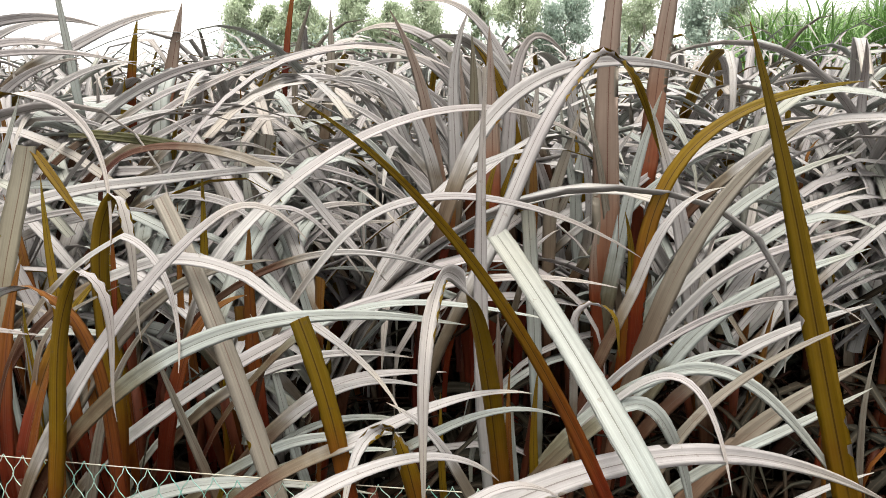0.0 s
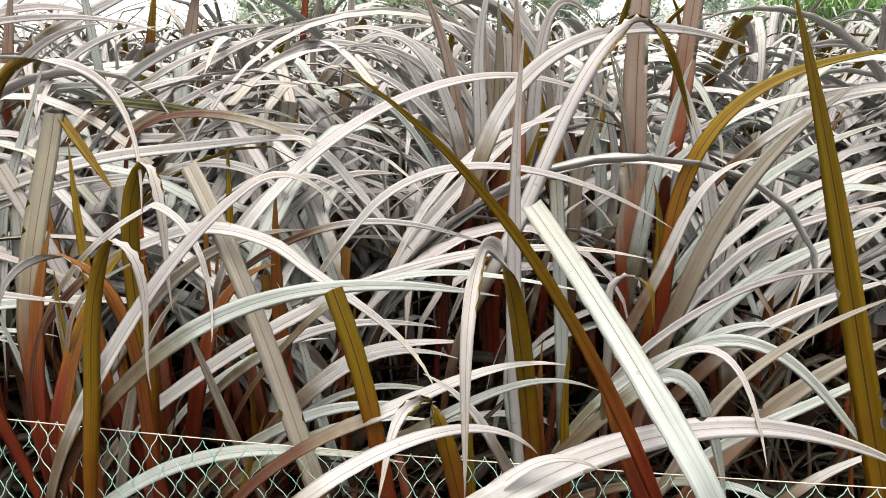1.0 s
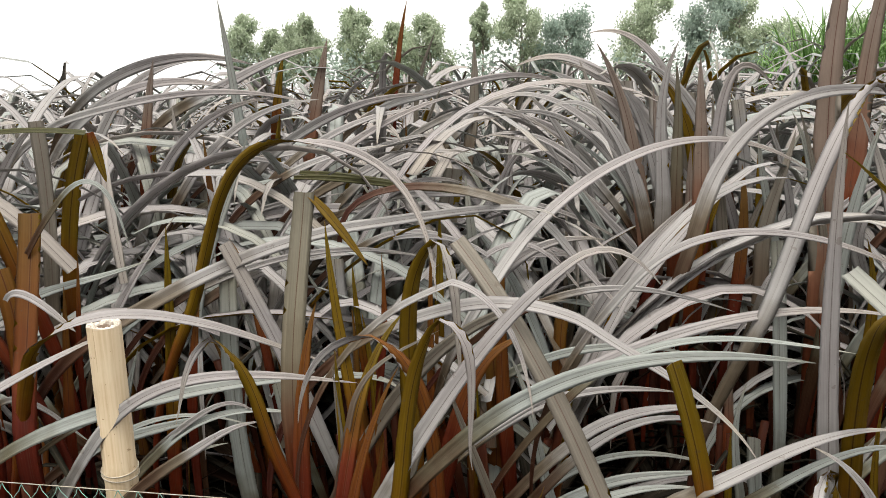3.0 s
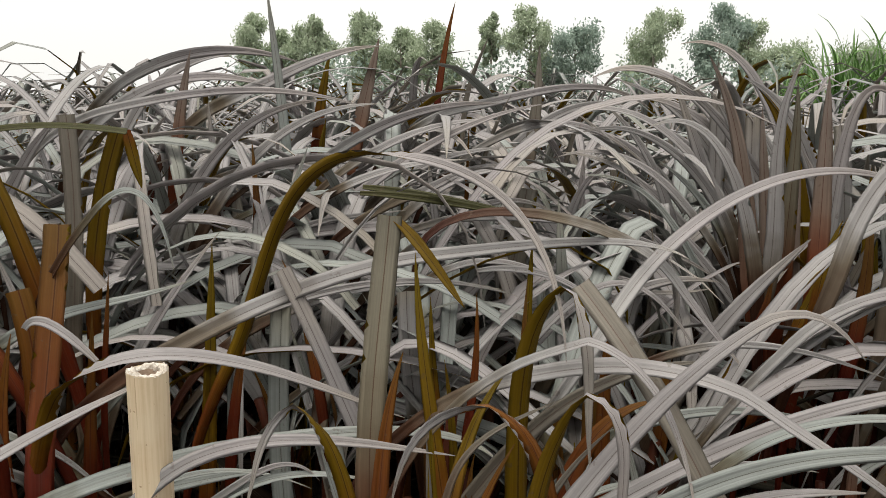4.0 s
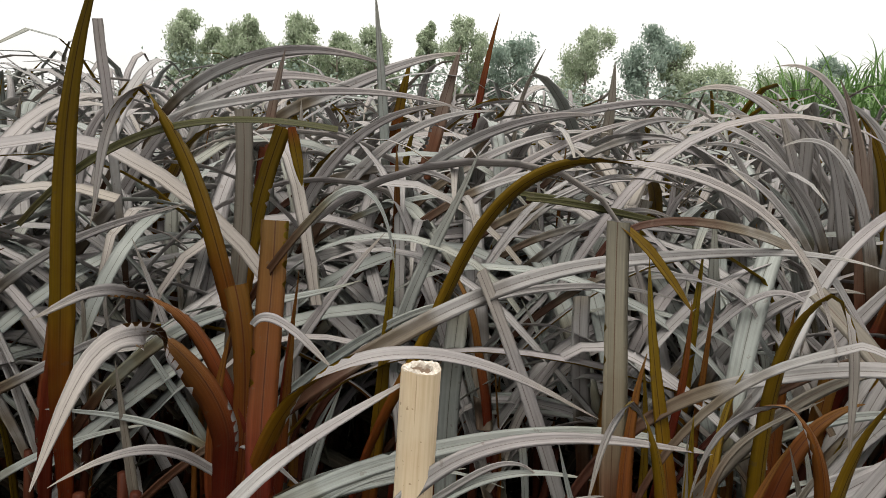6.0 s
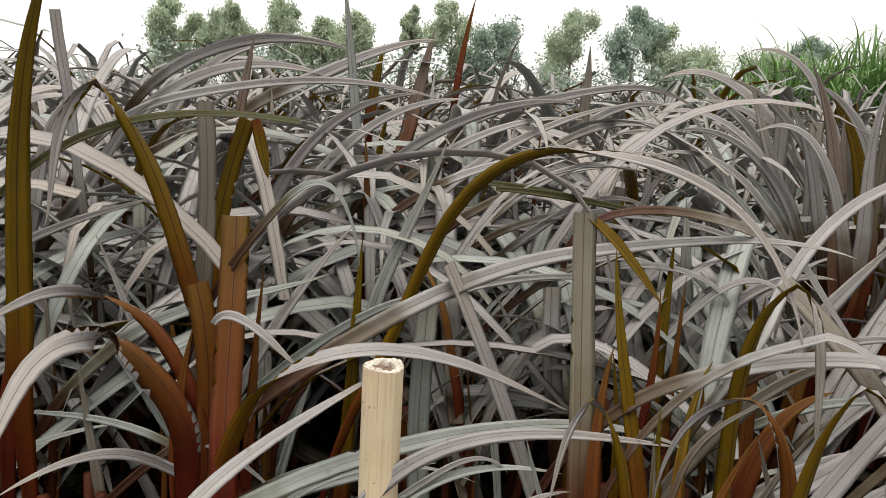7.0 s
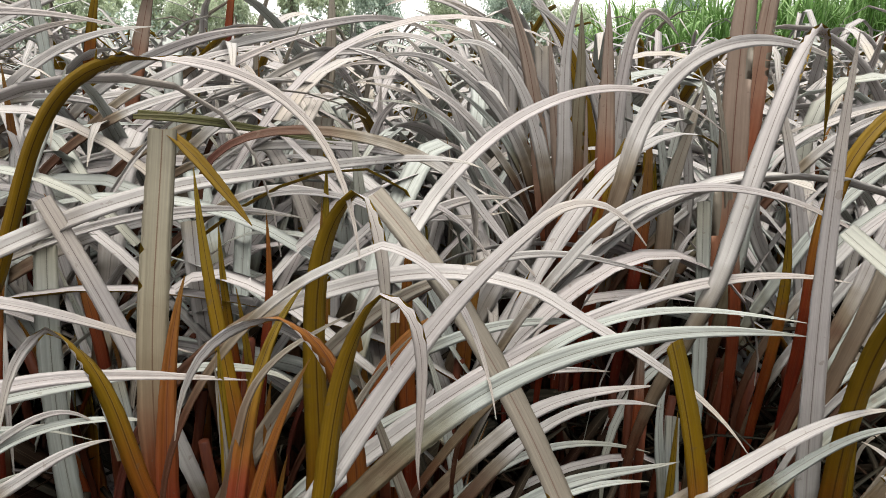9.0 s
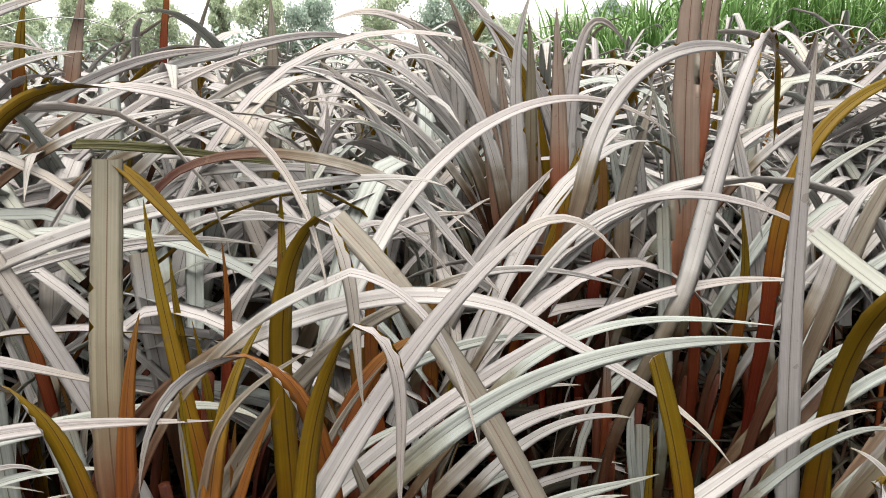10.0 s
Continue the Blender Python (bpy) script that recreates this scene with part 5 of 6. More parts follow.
blade(clump, (0.185, 2.000, 1.042), (0.138, 2.000, 1.143), (0.080, 2.000, 1.231), (-0.029, 2.000, 1.269), 0.032, "pale", "mint", stem=(0.280, 2.040, 0.654))
blade(clump, (0.209, 1.950, 1.025), (0.145, 1.950, 1.123), (0.060, 1.950, 1.199), (-0.004, 1.950, 1.297), 0.032, "pale", "mint", stem=(0.335, 1.990, 0.645))
blade(clump, (0.255, 2.000, 1.038), (0.186, 2.000, 1.158), (0.157, 2.000, 1.299), (0.047, 2.000, 1.390), 0.030, "pale", "olive", stem=(0.368, 2.040, 0.654))
blade(clump, (0.365, 1.900, 0.991), (0.329, 1.900, 1.150), (0.343, 1.900, 1.307), (0.355, 1.900, 1.466), 0.036, "pale", "mint", stem=(0.414, 1.940, 0.594))
blade(clump, (0.265, 1.850, 1.032), (0.257, 1.850, 1.140), (0.255, 1.850, 1.249), (0.259, 1.850, 1.357), 0.038, "tan", "taupe", stem=(0.282, 1.890, 0.632))
blade(clump, (0.429, 1.800, 0.988), (0.462, 1.800, 1.131), (0.396, 1.800, 1.252), (0.392, 1.800, 1.394), 0.032, "mint", "pale", stem=(0.380, 1.840, 0.591))
clump = front_clump(-0.80, 1.81, 0.95, 913, 4)
blade(clump, (-0.826, 1.780, 1.200), (-0.823, 1.780, 1.277), (-0.824, 1.780, 1.354), (-0.828, 1.780, 1.431), 0.026, "ochre", "taupe", stem=(-0.836, 1.820, 0.800))
blade(clump, (-0.508, 1.900, 1.299), (-0.429, 1.900, 1.364), (-0.341, 1.900, 1.380), (-0.242, 1.900, 1.361), 0.030, "pale", "mint", stem=(-0.695, 1.940, 0.946))
blade(clump, (-0.416, 1.800, 1.280), (-0.226, 1.800, 1.292), (-0.041, 1.800, 1.252), (0.112, 1.800, 1.135), 0.020, "pale", "mint", stem=(-0.716, 1.840, 1.015))
blade(clump, (-0.522, 1.800, 1.324), (-0.459, 1.800, 1.345), (-0.395, 1.800, 1.405), (-0.327, 1.800, 1.372), 0.026, "pale", "mint", stem=(-0.779, 1.840, 1.018))
blade(clump, (-0.664, 1.850, 1.334), (-0.584, 1.850, 1.372), (-0.508, 1.850, 1.388), (-0.419, 1.850, 1.390), 0.025, "pale", "mint", stem=(-0.899, 1.890, 1.010))
blade(clump, (-0.507, 1.800, 1.232), (-0.424, 1.800, 1.295), (-0.340, 1.800, 1.349), (-0.238, 1.800, 1.286), 0.024, "pale", "mint", stem=(-0.703, 1.840, 0.883))
blade(clump, (-0.828, 1.600, 1.062), (-0.809, 1.600, 1.199), (-0.734, 1.600, 1.304), (-0.691, 1.600, 1.432), 0.031, "mint", "olive", stem=(-0.859, 1.640, 0.663))
blade(clump, (-0.686, 1.600, 1.018), (-0.617, 1.600, 1.062), (-0.546, 1.600, 1.104), (-0.474, 1.600, 1.143), 0.019, "pale", "mint", stem=(-0.898, 1.640, 0.679))
clump = front_clump(-1.66, 1.57, 0.86, 914, 3)
blade(clump, (-1.454, 1.600, 1.204), (-1.367, 1.600, 1.270), (-1.272, 1.600, 1.299), (-1.168, 1.600, 1.328), 0.022, "pale", "mint", stem=(-1.650, 1.640, 0.855))
blade(clump, (-1.441, 1.500, 0.895), (-1.368, 1.500, 0.940), (-1.296, 1.500, 0.964), (-1.211, 1.500, 0.976), 0.019, "mint", "mint", stem=(-1.656, 1.540, 0.557))
blade(clump, (-1.439, 1.500, 1.040), (-1.357, 1.500, 1.082), (-1.290, 1.500, 1.134), (-1.195, 1.500, 1.146), 0.023, "pale", "mint", stem=(-1.668, 1.540, 0.712))
clump = front_clump(-0.84, 2.15, 0.95, 915, 4)
blade(clump, (-0.847, 2.200, 1.453), (-0.855, 2.200, 1.558), (-0.865, 2.200, 1.663), (-0.876, 2.200, 1.768), 0.029, "mint", "mint", stem=(-0.831, 2.240, 1.053))
blade(clump, (-0.584, 2.100, 1.307), (-0.497, 2.100, 1.379), (-0.395, 2.100, 1.398), (-0.285, 2.100, 1.400), 0.023, "pale", "pale", stem=(-0.771, 2.140, 0.954))
blade(clump, (-0.664, 2.100, 1.420), (-0.559, 2.100, 1.478), (-0.451, 2.100, 1.508), (-0.331, 2.100, 1.499), 0.031, "pale", "mint", stem=(-0.888, 2.140, 1.088))
blade(clump, (-0.655, 2.050, 1.371), (-0.553, 2.050, 1.432), (-0.450, 2.050, 1.473), (-0.329, 2.050, 1.461), 0.025, "pale", "pale", stem=(-0.871, 2.090, 1.034))
clump = front_clump(-0.51, 3.31, 0.95, 916, 1)
blade(clump, (-0.478, 3.270, 1.520), (-0.463, 3.270, 1.635), (-0.443, 3.270, 1.750), (-0.413, 3.270, 1.862), 0.031, "rust", "rust", stem=(-0.506, 3.310, 1.121))
clump = front_clump(-0.35, 2.54, 0.95, 917, 2)
blade(clump, (-0.277, 2.500, 1.361), (-0.185, 2.500, 1.458), (-0.087, 2.500, 1.517), (0.052, 2.500, 1.494), 0.038, "pale", "mint", stem=(-0.441, 2.540, 0.996))
blade(clump, (-0.218, 2.500, 1.343), (-0.200, 2.500, 1.446), (-0.193, 2.500, 1.549), (-0.195, 2.500, 1.654), 0.047, "taupe", "pale", stem=(-0.255, 2.540, 0.945))
clump = front_clump(0.33, 2.24, 0.95, 918, 3)
blade(clump, (0.294, 2.200, 1.332), (0.209, 2.200, 1.462), (0.076, 2.200, 1.645), (-0.103, 2.200, 1.560), 0.045, "pale", "olive", stem=(0.420, 2.240, 0.952))
blade(clump, (0.089, 2.200, 1.302), (0.002, 2.200, 1.404), (-0.086, 2.200, 1.461), (-0.224, 2.200, 1.417), 0.031, "pale", "olive", stem=(0.241, 2.240, 0.932))
blade(clump, (0.251, 2.200, 1.272), (0.198, 2.200, 1.409), (0.107, 2.200, 1.509), (-0.035, 2.200, 1.553), 0.038, "pale", "olive", stem=(0.332, 2.240, 0.880))
clump = front_clump(-1.57, 1.94, 0.89, 919, 1)
blade(clump, (-1.415, 1.900, 1.256), (-1.348, 1.900, 1.333), (-1.321, 1.900, 1.431), (-1.230, 1.900, 1.485), 0.036, "pale", "olive", stem=(-1.570, 1.940, 0.887))
clump = front_clump(-0.29, 1.19, 0.84, 920, 4)
blade(clump, (-0.132, 1.170, 1.041), (-0.010, 1.170, 1.158), (0.152, 1.170, 1.117), (0.298, 1.170, 1.086), 0.017, "mint", "mint", stem=(-0.305, 1.210, 0.680))
blade(clump, (-0.116, 1.085, 0.932), (-0.058, 1.085, 0.954), (0.004, 1.085, 0.945), (0.065, 1.085, 0.951), 0.024, "mint", "pale", stem=(-0.365, 1.125, 0.619))
blade(clump, (-0.031, 1.190, 1.211), (0.085, 1.190, 1.335), (0.303, 1.190, 1.260), (0.423, 1.190, 1.177), 0.016, "pale", "mint", stem=(-0.192, 1.230, 0.845))
blade(clump, (-0.340, 1.050, 0.850), (-0.350, 1.045, 0.945), (-0.317, 1.047, 1.146), (-0.419, 1.031, 1.194), 0.026, "pale", "rust", faces_path=-1, stem=(-0.317, 1.090, 0.451), twist=0.69, over=((-0.488, 1.027, 1.195), (-0.513, 1.023, 1.141), (-0.520, 1.020, 1.081)))
blade(clump, (-0.241, 1.100, 0.771), (-0.223, 1.100, 0.824), (-0.205, 1.100, 0.877), (-0.186, 1.100, 0.930), 0.016, "olive", "olive", stem=(-0.311, 1.140, 0.377))
blade(clump, (-0.248, 1.165, 0.841), (-0.274, 1.165, 0.922), (-0.300, 1.165, 1.004), (-0.326, 1.165, 1.086), 0.022, "taupe", "taupe", stem=(-0.180, 1.205, 0.447))
blade(clump, (-0.157, 1.200, 0.891), (-0.084, 1.200, 0.965), (-0.006, 1.200, 1.007), (0.099, 1.200, 0.970), 0.023, "pale", "mint", stem=(-0.324, 1.240, 0.528))
blade(clump, (-0.199, 1.250, 0.815), (-0.106, 1.250, 0.913), (-0.003, 1.250, 0.921), (0.117, 1.250, 0.873), 0.018, "mint", "mint", stem=(-0.363, 1.290, 0.450))
clump = front_clump(0.20, 1.04, 0.73, 921, 4)
blade(clump, (0.183, 1.000, 0.928), (0.170, 1.000, 1.107), (0.168, 1.000, 1.288), (0.182, 1.000, 1.467), 0.030, "pale", "taupe", stem=(0.199, 1.040, 0.528))
blade(clump, (-0.009, 0.930, 0.999), (-0.018, 0.930, 1.058), (-0.032, 0.930, 1.115), (-0.050, 0.930, 1.172), 0.027, "olive", "pale", stem=(0.025, 0.970, 0.600), cut=True)
blade(clump, (0.197, 0.980, 0.877), (0.184, 0.957, 1.017), (0.167, 0.927, 1.234), (0.124, 0.764, 1.267), 0.028, "pale", "olive", faces_path=-1, stem=(0.217, 1.020, 0.479), twist=0.66, over=((0.098, 0.669, 1.244), (0.104, 0.661, 1.143), (0.101, 0.660, 1.060)))
blade(clump, (0.281, 0.940, 1.130), (0.281, 0.940, 1.153), (0.274, 0.940, 1.169), (0.300, 0.940, 1.181), 0.017, "olive", "pale", faces_path=-1, stem=(0.282, 0.980, 0.730), twist=0.41, over=((0.342, 0.940, 1.174), (0.331, 0.940, 1.142), (0.337, 0.940, 1.111)))
blade(clump, (0.373, 1.160, 0.987), (0.427, 1.127, 1.065), (0.592, 1.068, 1.209), (0.669, 1.000, 1.126), 0.015, "pale", "olive", stem=(0.249, 1.200, 0.615))
blade(clump, (0.357, 0.950, 1.066), (0.430, 0.913, 1.138), (0.445, 0.879, 1.035), (0.448, 0.845, 0.978), 0.015, "pale", "mint", stem=(0.196, 0.990, 0.709))
blade(clump, (0.447, 1.100, 1.026), (0.568, 1.063, 1.082), (0.622, 1.015, 0.927), (0.696, 1.000, 0.858), 0.023, "mint", "pale", stem=(0.218, 1.140, 0.706))
blade(clump, (0.401, 0.950, 0.969), (0.449, 0.950, 1.064), (0.544, 0.950, 1.114), (0.639, 0.950, 1.150), 0.018, "taupe", "taupe", stem=(0.300, 0.990, 0.582))
blade(clump, (0.209, 0.980, 0.893), (0.204, 0.980, 0.957), (0.203, 0.980, 1.022), (0.206, 0.980, 1.086), 0.020, "rust", "olive", stem=(0.226, 1.020, 0.493))
blade(clump, (0.241, 1.000, 0.915), (0.238, 1.000, 0.970), (0.239, 1.000, 1.024), (0.245, 1.000, 1.078), 0.019, "olive", "rust", stem=(0.255, 1.040, 0.515))
blade(clump, (0.337, 0.950, 1.036), (0.408, 0.950, 1.091), (0.437, 0.950, 0.900), (0.445, 0.950, 0.859), 0.027, "mint", "mint", stem=(0.145, 0.990, 0.685))
blade(clump, (0.465, 1.000, 0.861), (0.508, 1.000, 0.851), (0.539, 1.000, 0.828), (0.571, 1.000, 0.799), 0.020, "mint", "mint", stem=(0.122, 1.040, 0.655))
clump = front_clump(0.19, 1.49, 0.87, 922, 4)
blade(clump, (0.152, 1.450, 1.262), (0.242, 1.515, 1.497), (0.467, 1.549, 1.504), (0.674, 1.600, 1.429), 0.033, "pale", "olive", stem=(0.074, 1.490, 0.874))
blade(clump, (0.286, 1.500, 1.091), (0.297, 1.500, 1.129), (0.313, 1.500, 1.146), (0.348, 1.500, 1.164), 0.023, "pale", "mint", stem=(0.225, 1.540, 0.696))
blade(clump, (0.229, 1.500, 0.832), (0.229, 1.500, 0.889), (0.229, 1.500, 0.946), (0.229, 1.500, 1.003), 0.028, "tan", "taupe", stem=(0.229, 1.540, 0.432))
blade(clump, (0.195, 1.350, 0.783), (0.185, 1.350, 0.851), (0.180, 1.350, 0.912), (0.206, 1.350, 0.978), 0.023, "mint", "mint", stem=(0.228, 1.390, 0.384))
clump = front_clump(0.43, 1.66, 0.88, 923, 4)
blade(clump, (0.461, 1.620, 1.108), (0.464, 1.620, 1.338), (0.438, 1.620, 1.574), (0.506, 1.620, 1.797), 0.060, "tan", "taupe", stem=(0.458, 1.660, 0.708))
blade(clump, (0.577, 1.750, 1.279), (0.593, 1.750, 1.460), (0.600, 1.750, 1.632), (0.665, 1.750, 1.806), 0.049, "tan", "taupe", stem=(0.557, 1.790, 0.879))
blade(clump, (0.491, 1.620, 0.973), (0.467, 1.620, 1.132), (0.450, 1.620, 1.293), (0.398, 1.620, 1.447), 0.022, "taupe", "taupe", stem=(0.524, 1.660, 0.574))
blade(clump, (0.445, 1.700, 1.064), (0.522, 1.700, 1.168), (0.606, 1.700, 1.266), (0.741, 1.700, 1.288), 0.028, "mint", "pale", stem=(0.307, 1.740, 0.689))
blade(clump, (0.608, 1.600, 1.061), (0.698, 1.600, 1.180), (0.809, 1.600, 1.255), (0.955, 1.600, 1.288), 0.031, "mint", "pale", stem=(0.468, 1.640, 0.686))
blade(clump, (0.628, 1.500, 1.085), (0.714, 1.500, 1.169), (0.816, 1.500, 1.201), (0.929, 1.500, 1.231), 0.029, "pale", "mint", stem=(0.457, 1.540, 0.723))
blade(clump, (0.594, 1.450, 1.033), (0.680, 1.450, 1.127), (0.794, 1.450, 1.136), (0.910, 1.450, 1.167), 0.026, "pale", "mint", stem=(0.435, 1.490, 0.666))
blade(clump, (0.141, 1.700, 0.980), (0.045, 1.700, 1.021), (-0.046, 1.700, 1.065), (-0.153, 1.700, 1.042), 0.023, "mint", "pale", stem=(0.382, 1.740, 0.661))
blade(clump, (0.421, 1.520, 1.025), (0.415, 1.520, 1.076), (0.413, 1.520, 1.122), (0.425, 1.520, 1.172), 0.033, "tan", "taupe", stem=(0.447, 1.560, 0.626))
blade(clump, (0.469, 1.450, 1.000), (0.476, 1.450, 1.071), (0.476, 1.450, 1.134), (0.458, 1.450, 1.203), 0.029, "olive", "rust", stem=(0.447, 1.490, 0.601))
blade(clump, (0.437, 1.750, 1.033), (0.472, 1.750, 1.173), (0.443, 1.750, 1.300), (0.383, 1.750, 1.428), 0.029, "pale", "mint", stem=(0.383, 1.790, 0.637))
blade(clump, (0.481, 1.700, 1.018), (0.485, 1.700, 1.159), (0.488, 1.700, 1.298), (0.422, 1.700, 1.428), 0.034, "mint", "pale", stem=(0.474, 1.740, 0.618))
blade(clump, (0.308, 1.680, 1.066), (0.318, 1.680, 1.153), (0.324, 1.680, 1.240), (0.312, 1.680, 1.327), 0.035, "ochre", "rust", stem=(0.284, 1.720, 0.667))
blade(clump, (0.351, 1.660, 1.130), (0.351, 1.660, 1.226), (0.397, 1.660, 1.302), (0.413, 1.660, 1.393), 0.041, "taupe", "pale", stem=(0.351, 1.700, 0.730))
blade(clump, (0.467, 1.600, 1.023), (0.490, 1.600, 1.155), (0.512, 1.600, 1.288), (0.559, 1.600, 1.414), 0.038, "mint", "pale", stem=(0.430, 1.640, 0.625))
clump = front_clump(0.17, 1.77, 0.84, 924, 4)
blade(clump, (0.207, 1.700, 1.082), (0.236, 1.700, 1.152), (0.262, 1.700, 1.223), (0.286, 1.700, 1.295), 0.028, "olive", "pale", stem=(0.122, 1.740, 0.691))
blade(clump, (0.041, 1.850, 1.202), (-0.010, 1.850, 1.291), (-0.074, 1.850, 1.367), (-0.187, 1.850, 1.358), 0.020, "mint", "pale", stem=(0.154, 1.890, 0.818))
blade(clump, (0.464, 1.750, 1.141), (0.554, 1.750, 1.204), (0.632, 1.750, 1.291), (0.746, 1.750, 1.307), 0.023, "pale", "pale", stem=(0.261, 1.790, 0.796))
blade(clump, (0.140, 1.740, 1.112), (0.110, 1.740, 1.272), (0.111, 1.740, 1.443), (0.025, 1.740, 1.587), 0.043, "tan", "pale", stem=(0.181, 1.780, 0.714))
blade(clump, (0.153, 1.720, 1.171), (0.171, 1.720, 1.308), (0.125, 1.720, 1.458), (0.190, 1.720, 1.583), 0.040, "pale", "olive", stem=(0.124, 1.760, 0.772))
blade(clump, (0.194, 1.750, 1.178), (0.195, 1.750, 1.299), (0.205, 1.750, 1.420), (0.195, 1.750, 1.541), 0.038, "bronze", "olive", stem=(0.192, 1.790, 0.778))
blade(clump, (0.235, 1.700, 1.221), (0.235, 1.700, 1.330), (0.232, 1.700, 1.440), (0.229, 1.700, 1.549), 0.044, "tan", "taupe", stem=(0.234, 1.740, 0.821))
blade(clump, (0.262, 1.730, 1.241), (0.276, 1.730, 1.303), (0.266, 1.730, 1.654), (0.394, 1.730, 1.482), 0.037, "pale", "olive", stem=(0.212, 1.770, 0.844))
blade(clump, (0.212, 1.640, 1.160), (0.218, 1.640, 1.208), (0.226, 1.640, 1.252), (0.246, 1.640, 1.297), 0.032, "olive", "pale", stem=(0.186, 1.680, 0.761))
blade(clump, (0.123, 1.710, 1.185), (0.108, 1.710, 1.282), (0.051, 1.710, 1.532), (-0.093, 1.710, 1.455), 0.034, "pale", "mint", stem=(0.157, 1.750, 0.786))
blade(clump, (0.133, 1.700, 1.089), (0.145, 1.700, 1.121), (0.152, 1.700, 1.151), (0.153, 1.700, 1.186), 0.031, "ochre", "rust", stem=(0.053, 1.740, 0.697))
clump = front_clump(0.16, 2.12, 0.75, 925, 4)
blade(clump, (0.190, 2.100, 1.146), (0.227, 2.100, 1.310), (0.247, 2.100, 1.477), (0.061, 2.100, 1.561), 0.033, "pale", "olive", stem=(0.142, 2.140, 0.749))
blade(clump, (0.175, 2.090, 1.100), (0.171, 2.090, 1.236), (0.167, 2.090, 1.373), (0.163, 2.090, 1.509), 0.046, "pale", "olive", stem=(0.181, 2.130, 0.700), cut=True)
blade(clump, (0.078, 2.100, 1.008), (0.028, 2.100, 1.176), (0.007, 2.100, 1.379), (-0.156, 2.100, 1.477), 0.037, "pale", "mint", stem=(0.142, 2.140, 0.613))
blade(clump, (0.108, 2.050, 1.048), (0.066, 2.050, 1.211), (0.039, 2.050, 1.396), (-0.107, 2.050, 1.502), 0.033, "pale", "mint", stem=(0.163, 2.090, 0.652))
clump = front_clump(0.73, 1.70, 0.65, 926, 2)
blade(clump, (0.665, 1.610, 0.835), (0.629, 1.610, 1.034), (0.606, 1.610, 1.239), (0.518, 1.610, 1.424), 0.047, "pale", "taupe", stem=(0.704, 1.650, 0.437))
blade(clump, (0.622, 1.700, 1.021), (0.456, 1.700, 1.242), (0.741, 1.700, 1.337), (0.915, 1.700, 1.347), 0.032, "pale", "mint", stem=(0.762, 1.740, 0.646))
clump = front_clump(0.34, 1.37, 0.71, 927, 4)
blade(clump, (0.293, 1.415, 0.893), (0.289, 1.415, 1.000), (0.285, 1.415, 1.108), (0.277, 1.415, 1.215), 0.028, "mint", "mint", stem=(0.301, 1.455, 0.493), cut=True)
blade(clump, (0.470, 1.380, 1.066), (0.479, 1.380, 1.318), (0.595, 1.380, 1.409), (0.838, 1.380, 1.428), 0.032, "olive", "pale", stem=(0.462, 1.420, 0.666))
blade(clump, (0.429, 1.300, 0.892), (0.498, 1.300, 0.952), (0.602, 1.300, 1.022), (0.689, 1.300, 0.954), 0.024, "mint", "mint", stem=(0.247, 1.340, 0.536))
blade(clump, (0.479, 1.250, 1.093), (0.523, 1.250, 1.210), (0.597, 1.250, 1.317), (0.706, 1.250, 1.381), 0.037, "taupe", "pale", stem=(0.400, 1.290, 0.701))
blade(clump, (0.417, 1.220, 1.103), (0.449, 1.220, 1.172), (0.463, 1.220, 1.267), (0.556, 1.220, 1.277), 0.029, "pale", "mint", stem=(0.321, 1.260, 0.715))
blade(clump, (0.525, 1.400, 0.909), (0.609, 1.400, 1.045), (0.740, 1.400, 1.094), (0.887, 1.400, 1.136), 0.036, "mint", "pale", stem=(0.405, 1.440, 0.527))
blade(clump, (0.516, 1.300, 0.896), (0.608, 1.300, 0.989), (0.717, 1.300, 1.030), (0.841, 1.300, 1.063), 0.030, "pale", "mint", stem=(0.349, 1.340, 0.532))
blade(clump, (0.248, 1.400, 0.727), (0.244, 1.400, 0.768), (0.242, 1.400, 0.808), (0.241, 1.400, 0.849), 0.029, "mint", "pale", stem=(0.269, 1.440, 0.328), cut=True)
clump = front_clump(-0.13, 0.67, 0.83, 928, 3)
blade(clump, (0.118, 0.620, 1.074), (0.279, 0.804, 1.057), (0.490, 0.919, 1.032), (0.700, 0.950, 0.897), 0.032, "pale", "taupe", stem=(-0.092, 0.660, 0.834))
blade(clump, (0.104, 0.640, 1.056), (0.142, 0.653, 1.089), (0.177, 0.669, 1.110), (0.224, 0.680, 1.075), 0.026, "pale", "taupe", stem=(-0.076, 0.680, 0.704))
blade(clump, (-0.044, 0.620, 1.076), (0.018, 0.675, 1.103), (0.120, 0.704, 1.137), (0.174, 0.740, 1.059), 0.022, "pale", "mint", stem=(-0.236, 0.660, 0.770))
clump = front_clump(0.34, 0.80, 0.74, 929, 4)
blade(clump, (0.312, 0.720, 1.075), (0.277, 0.817, 1.136), (0.247, 0.920, 1.181), (0.192, 1.000, 1.255), 0.032, "mint", "pale", stem=(0.385, 0.760, 0.740), cut=True)
blade(clump, (0.269, 0.720, 1.070), (0.209, 0.726, 1.207), (0.123, 0.705, 1.360), (0.008, 0.660, 1.439), 0.016, "olive", "olive", stem=(0.359, 0.760, 0.680))
blade(clump, (0.292, 0.800, 0.978), (0.265, 0.800, 1.038), (0.253, 0.800, 1.103), (0.225, 0.800, 1.162), 0.021, "rust", "olive", stem=(0.385, 0.840, 0.589))
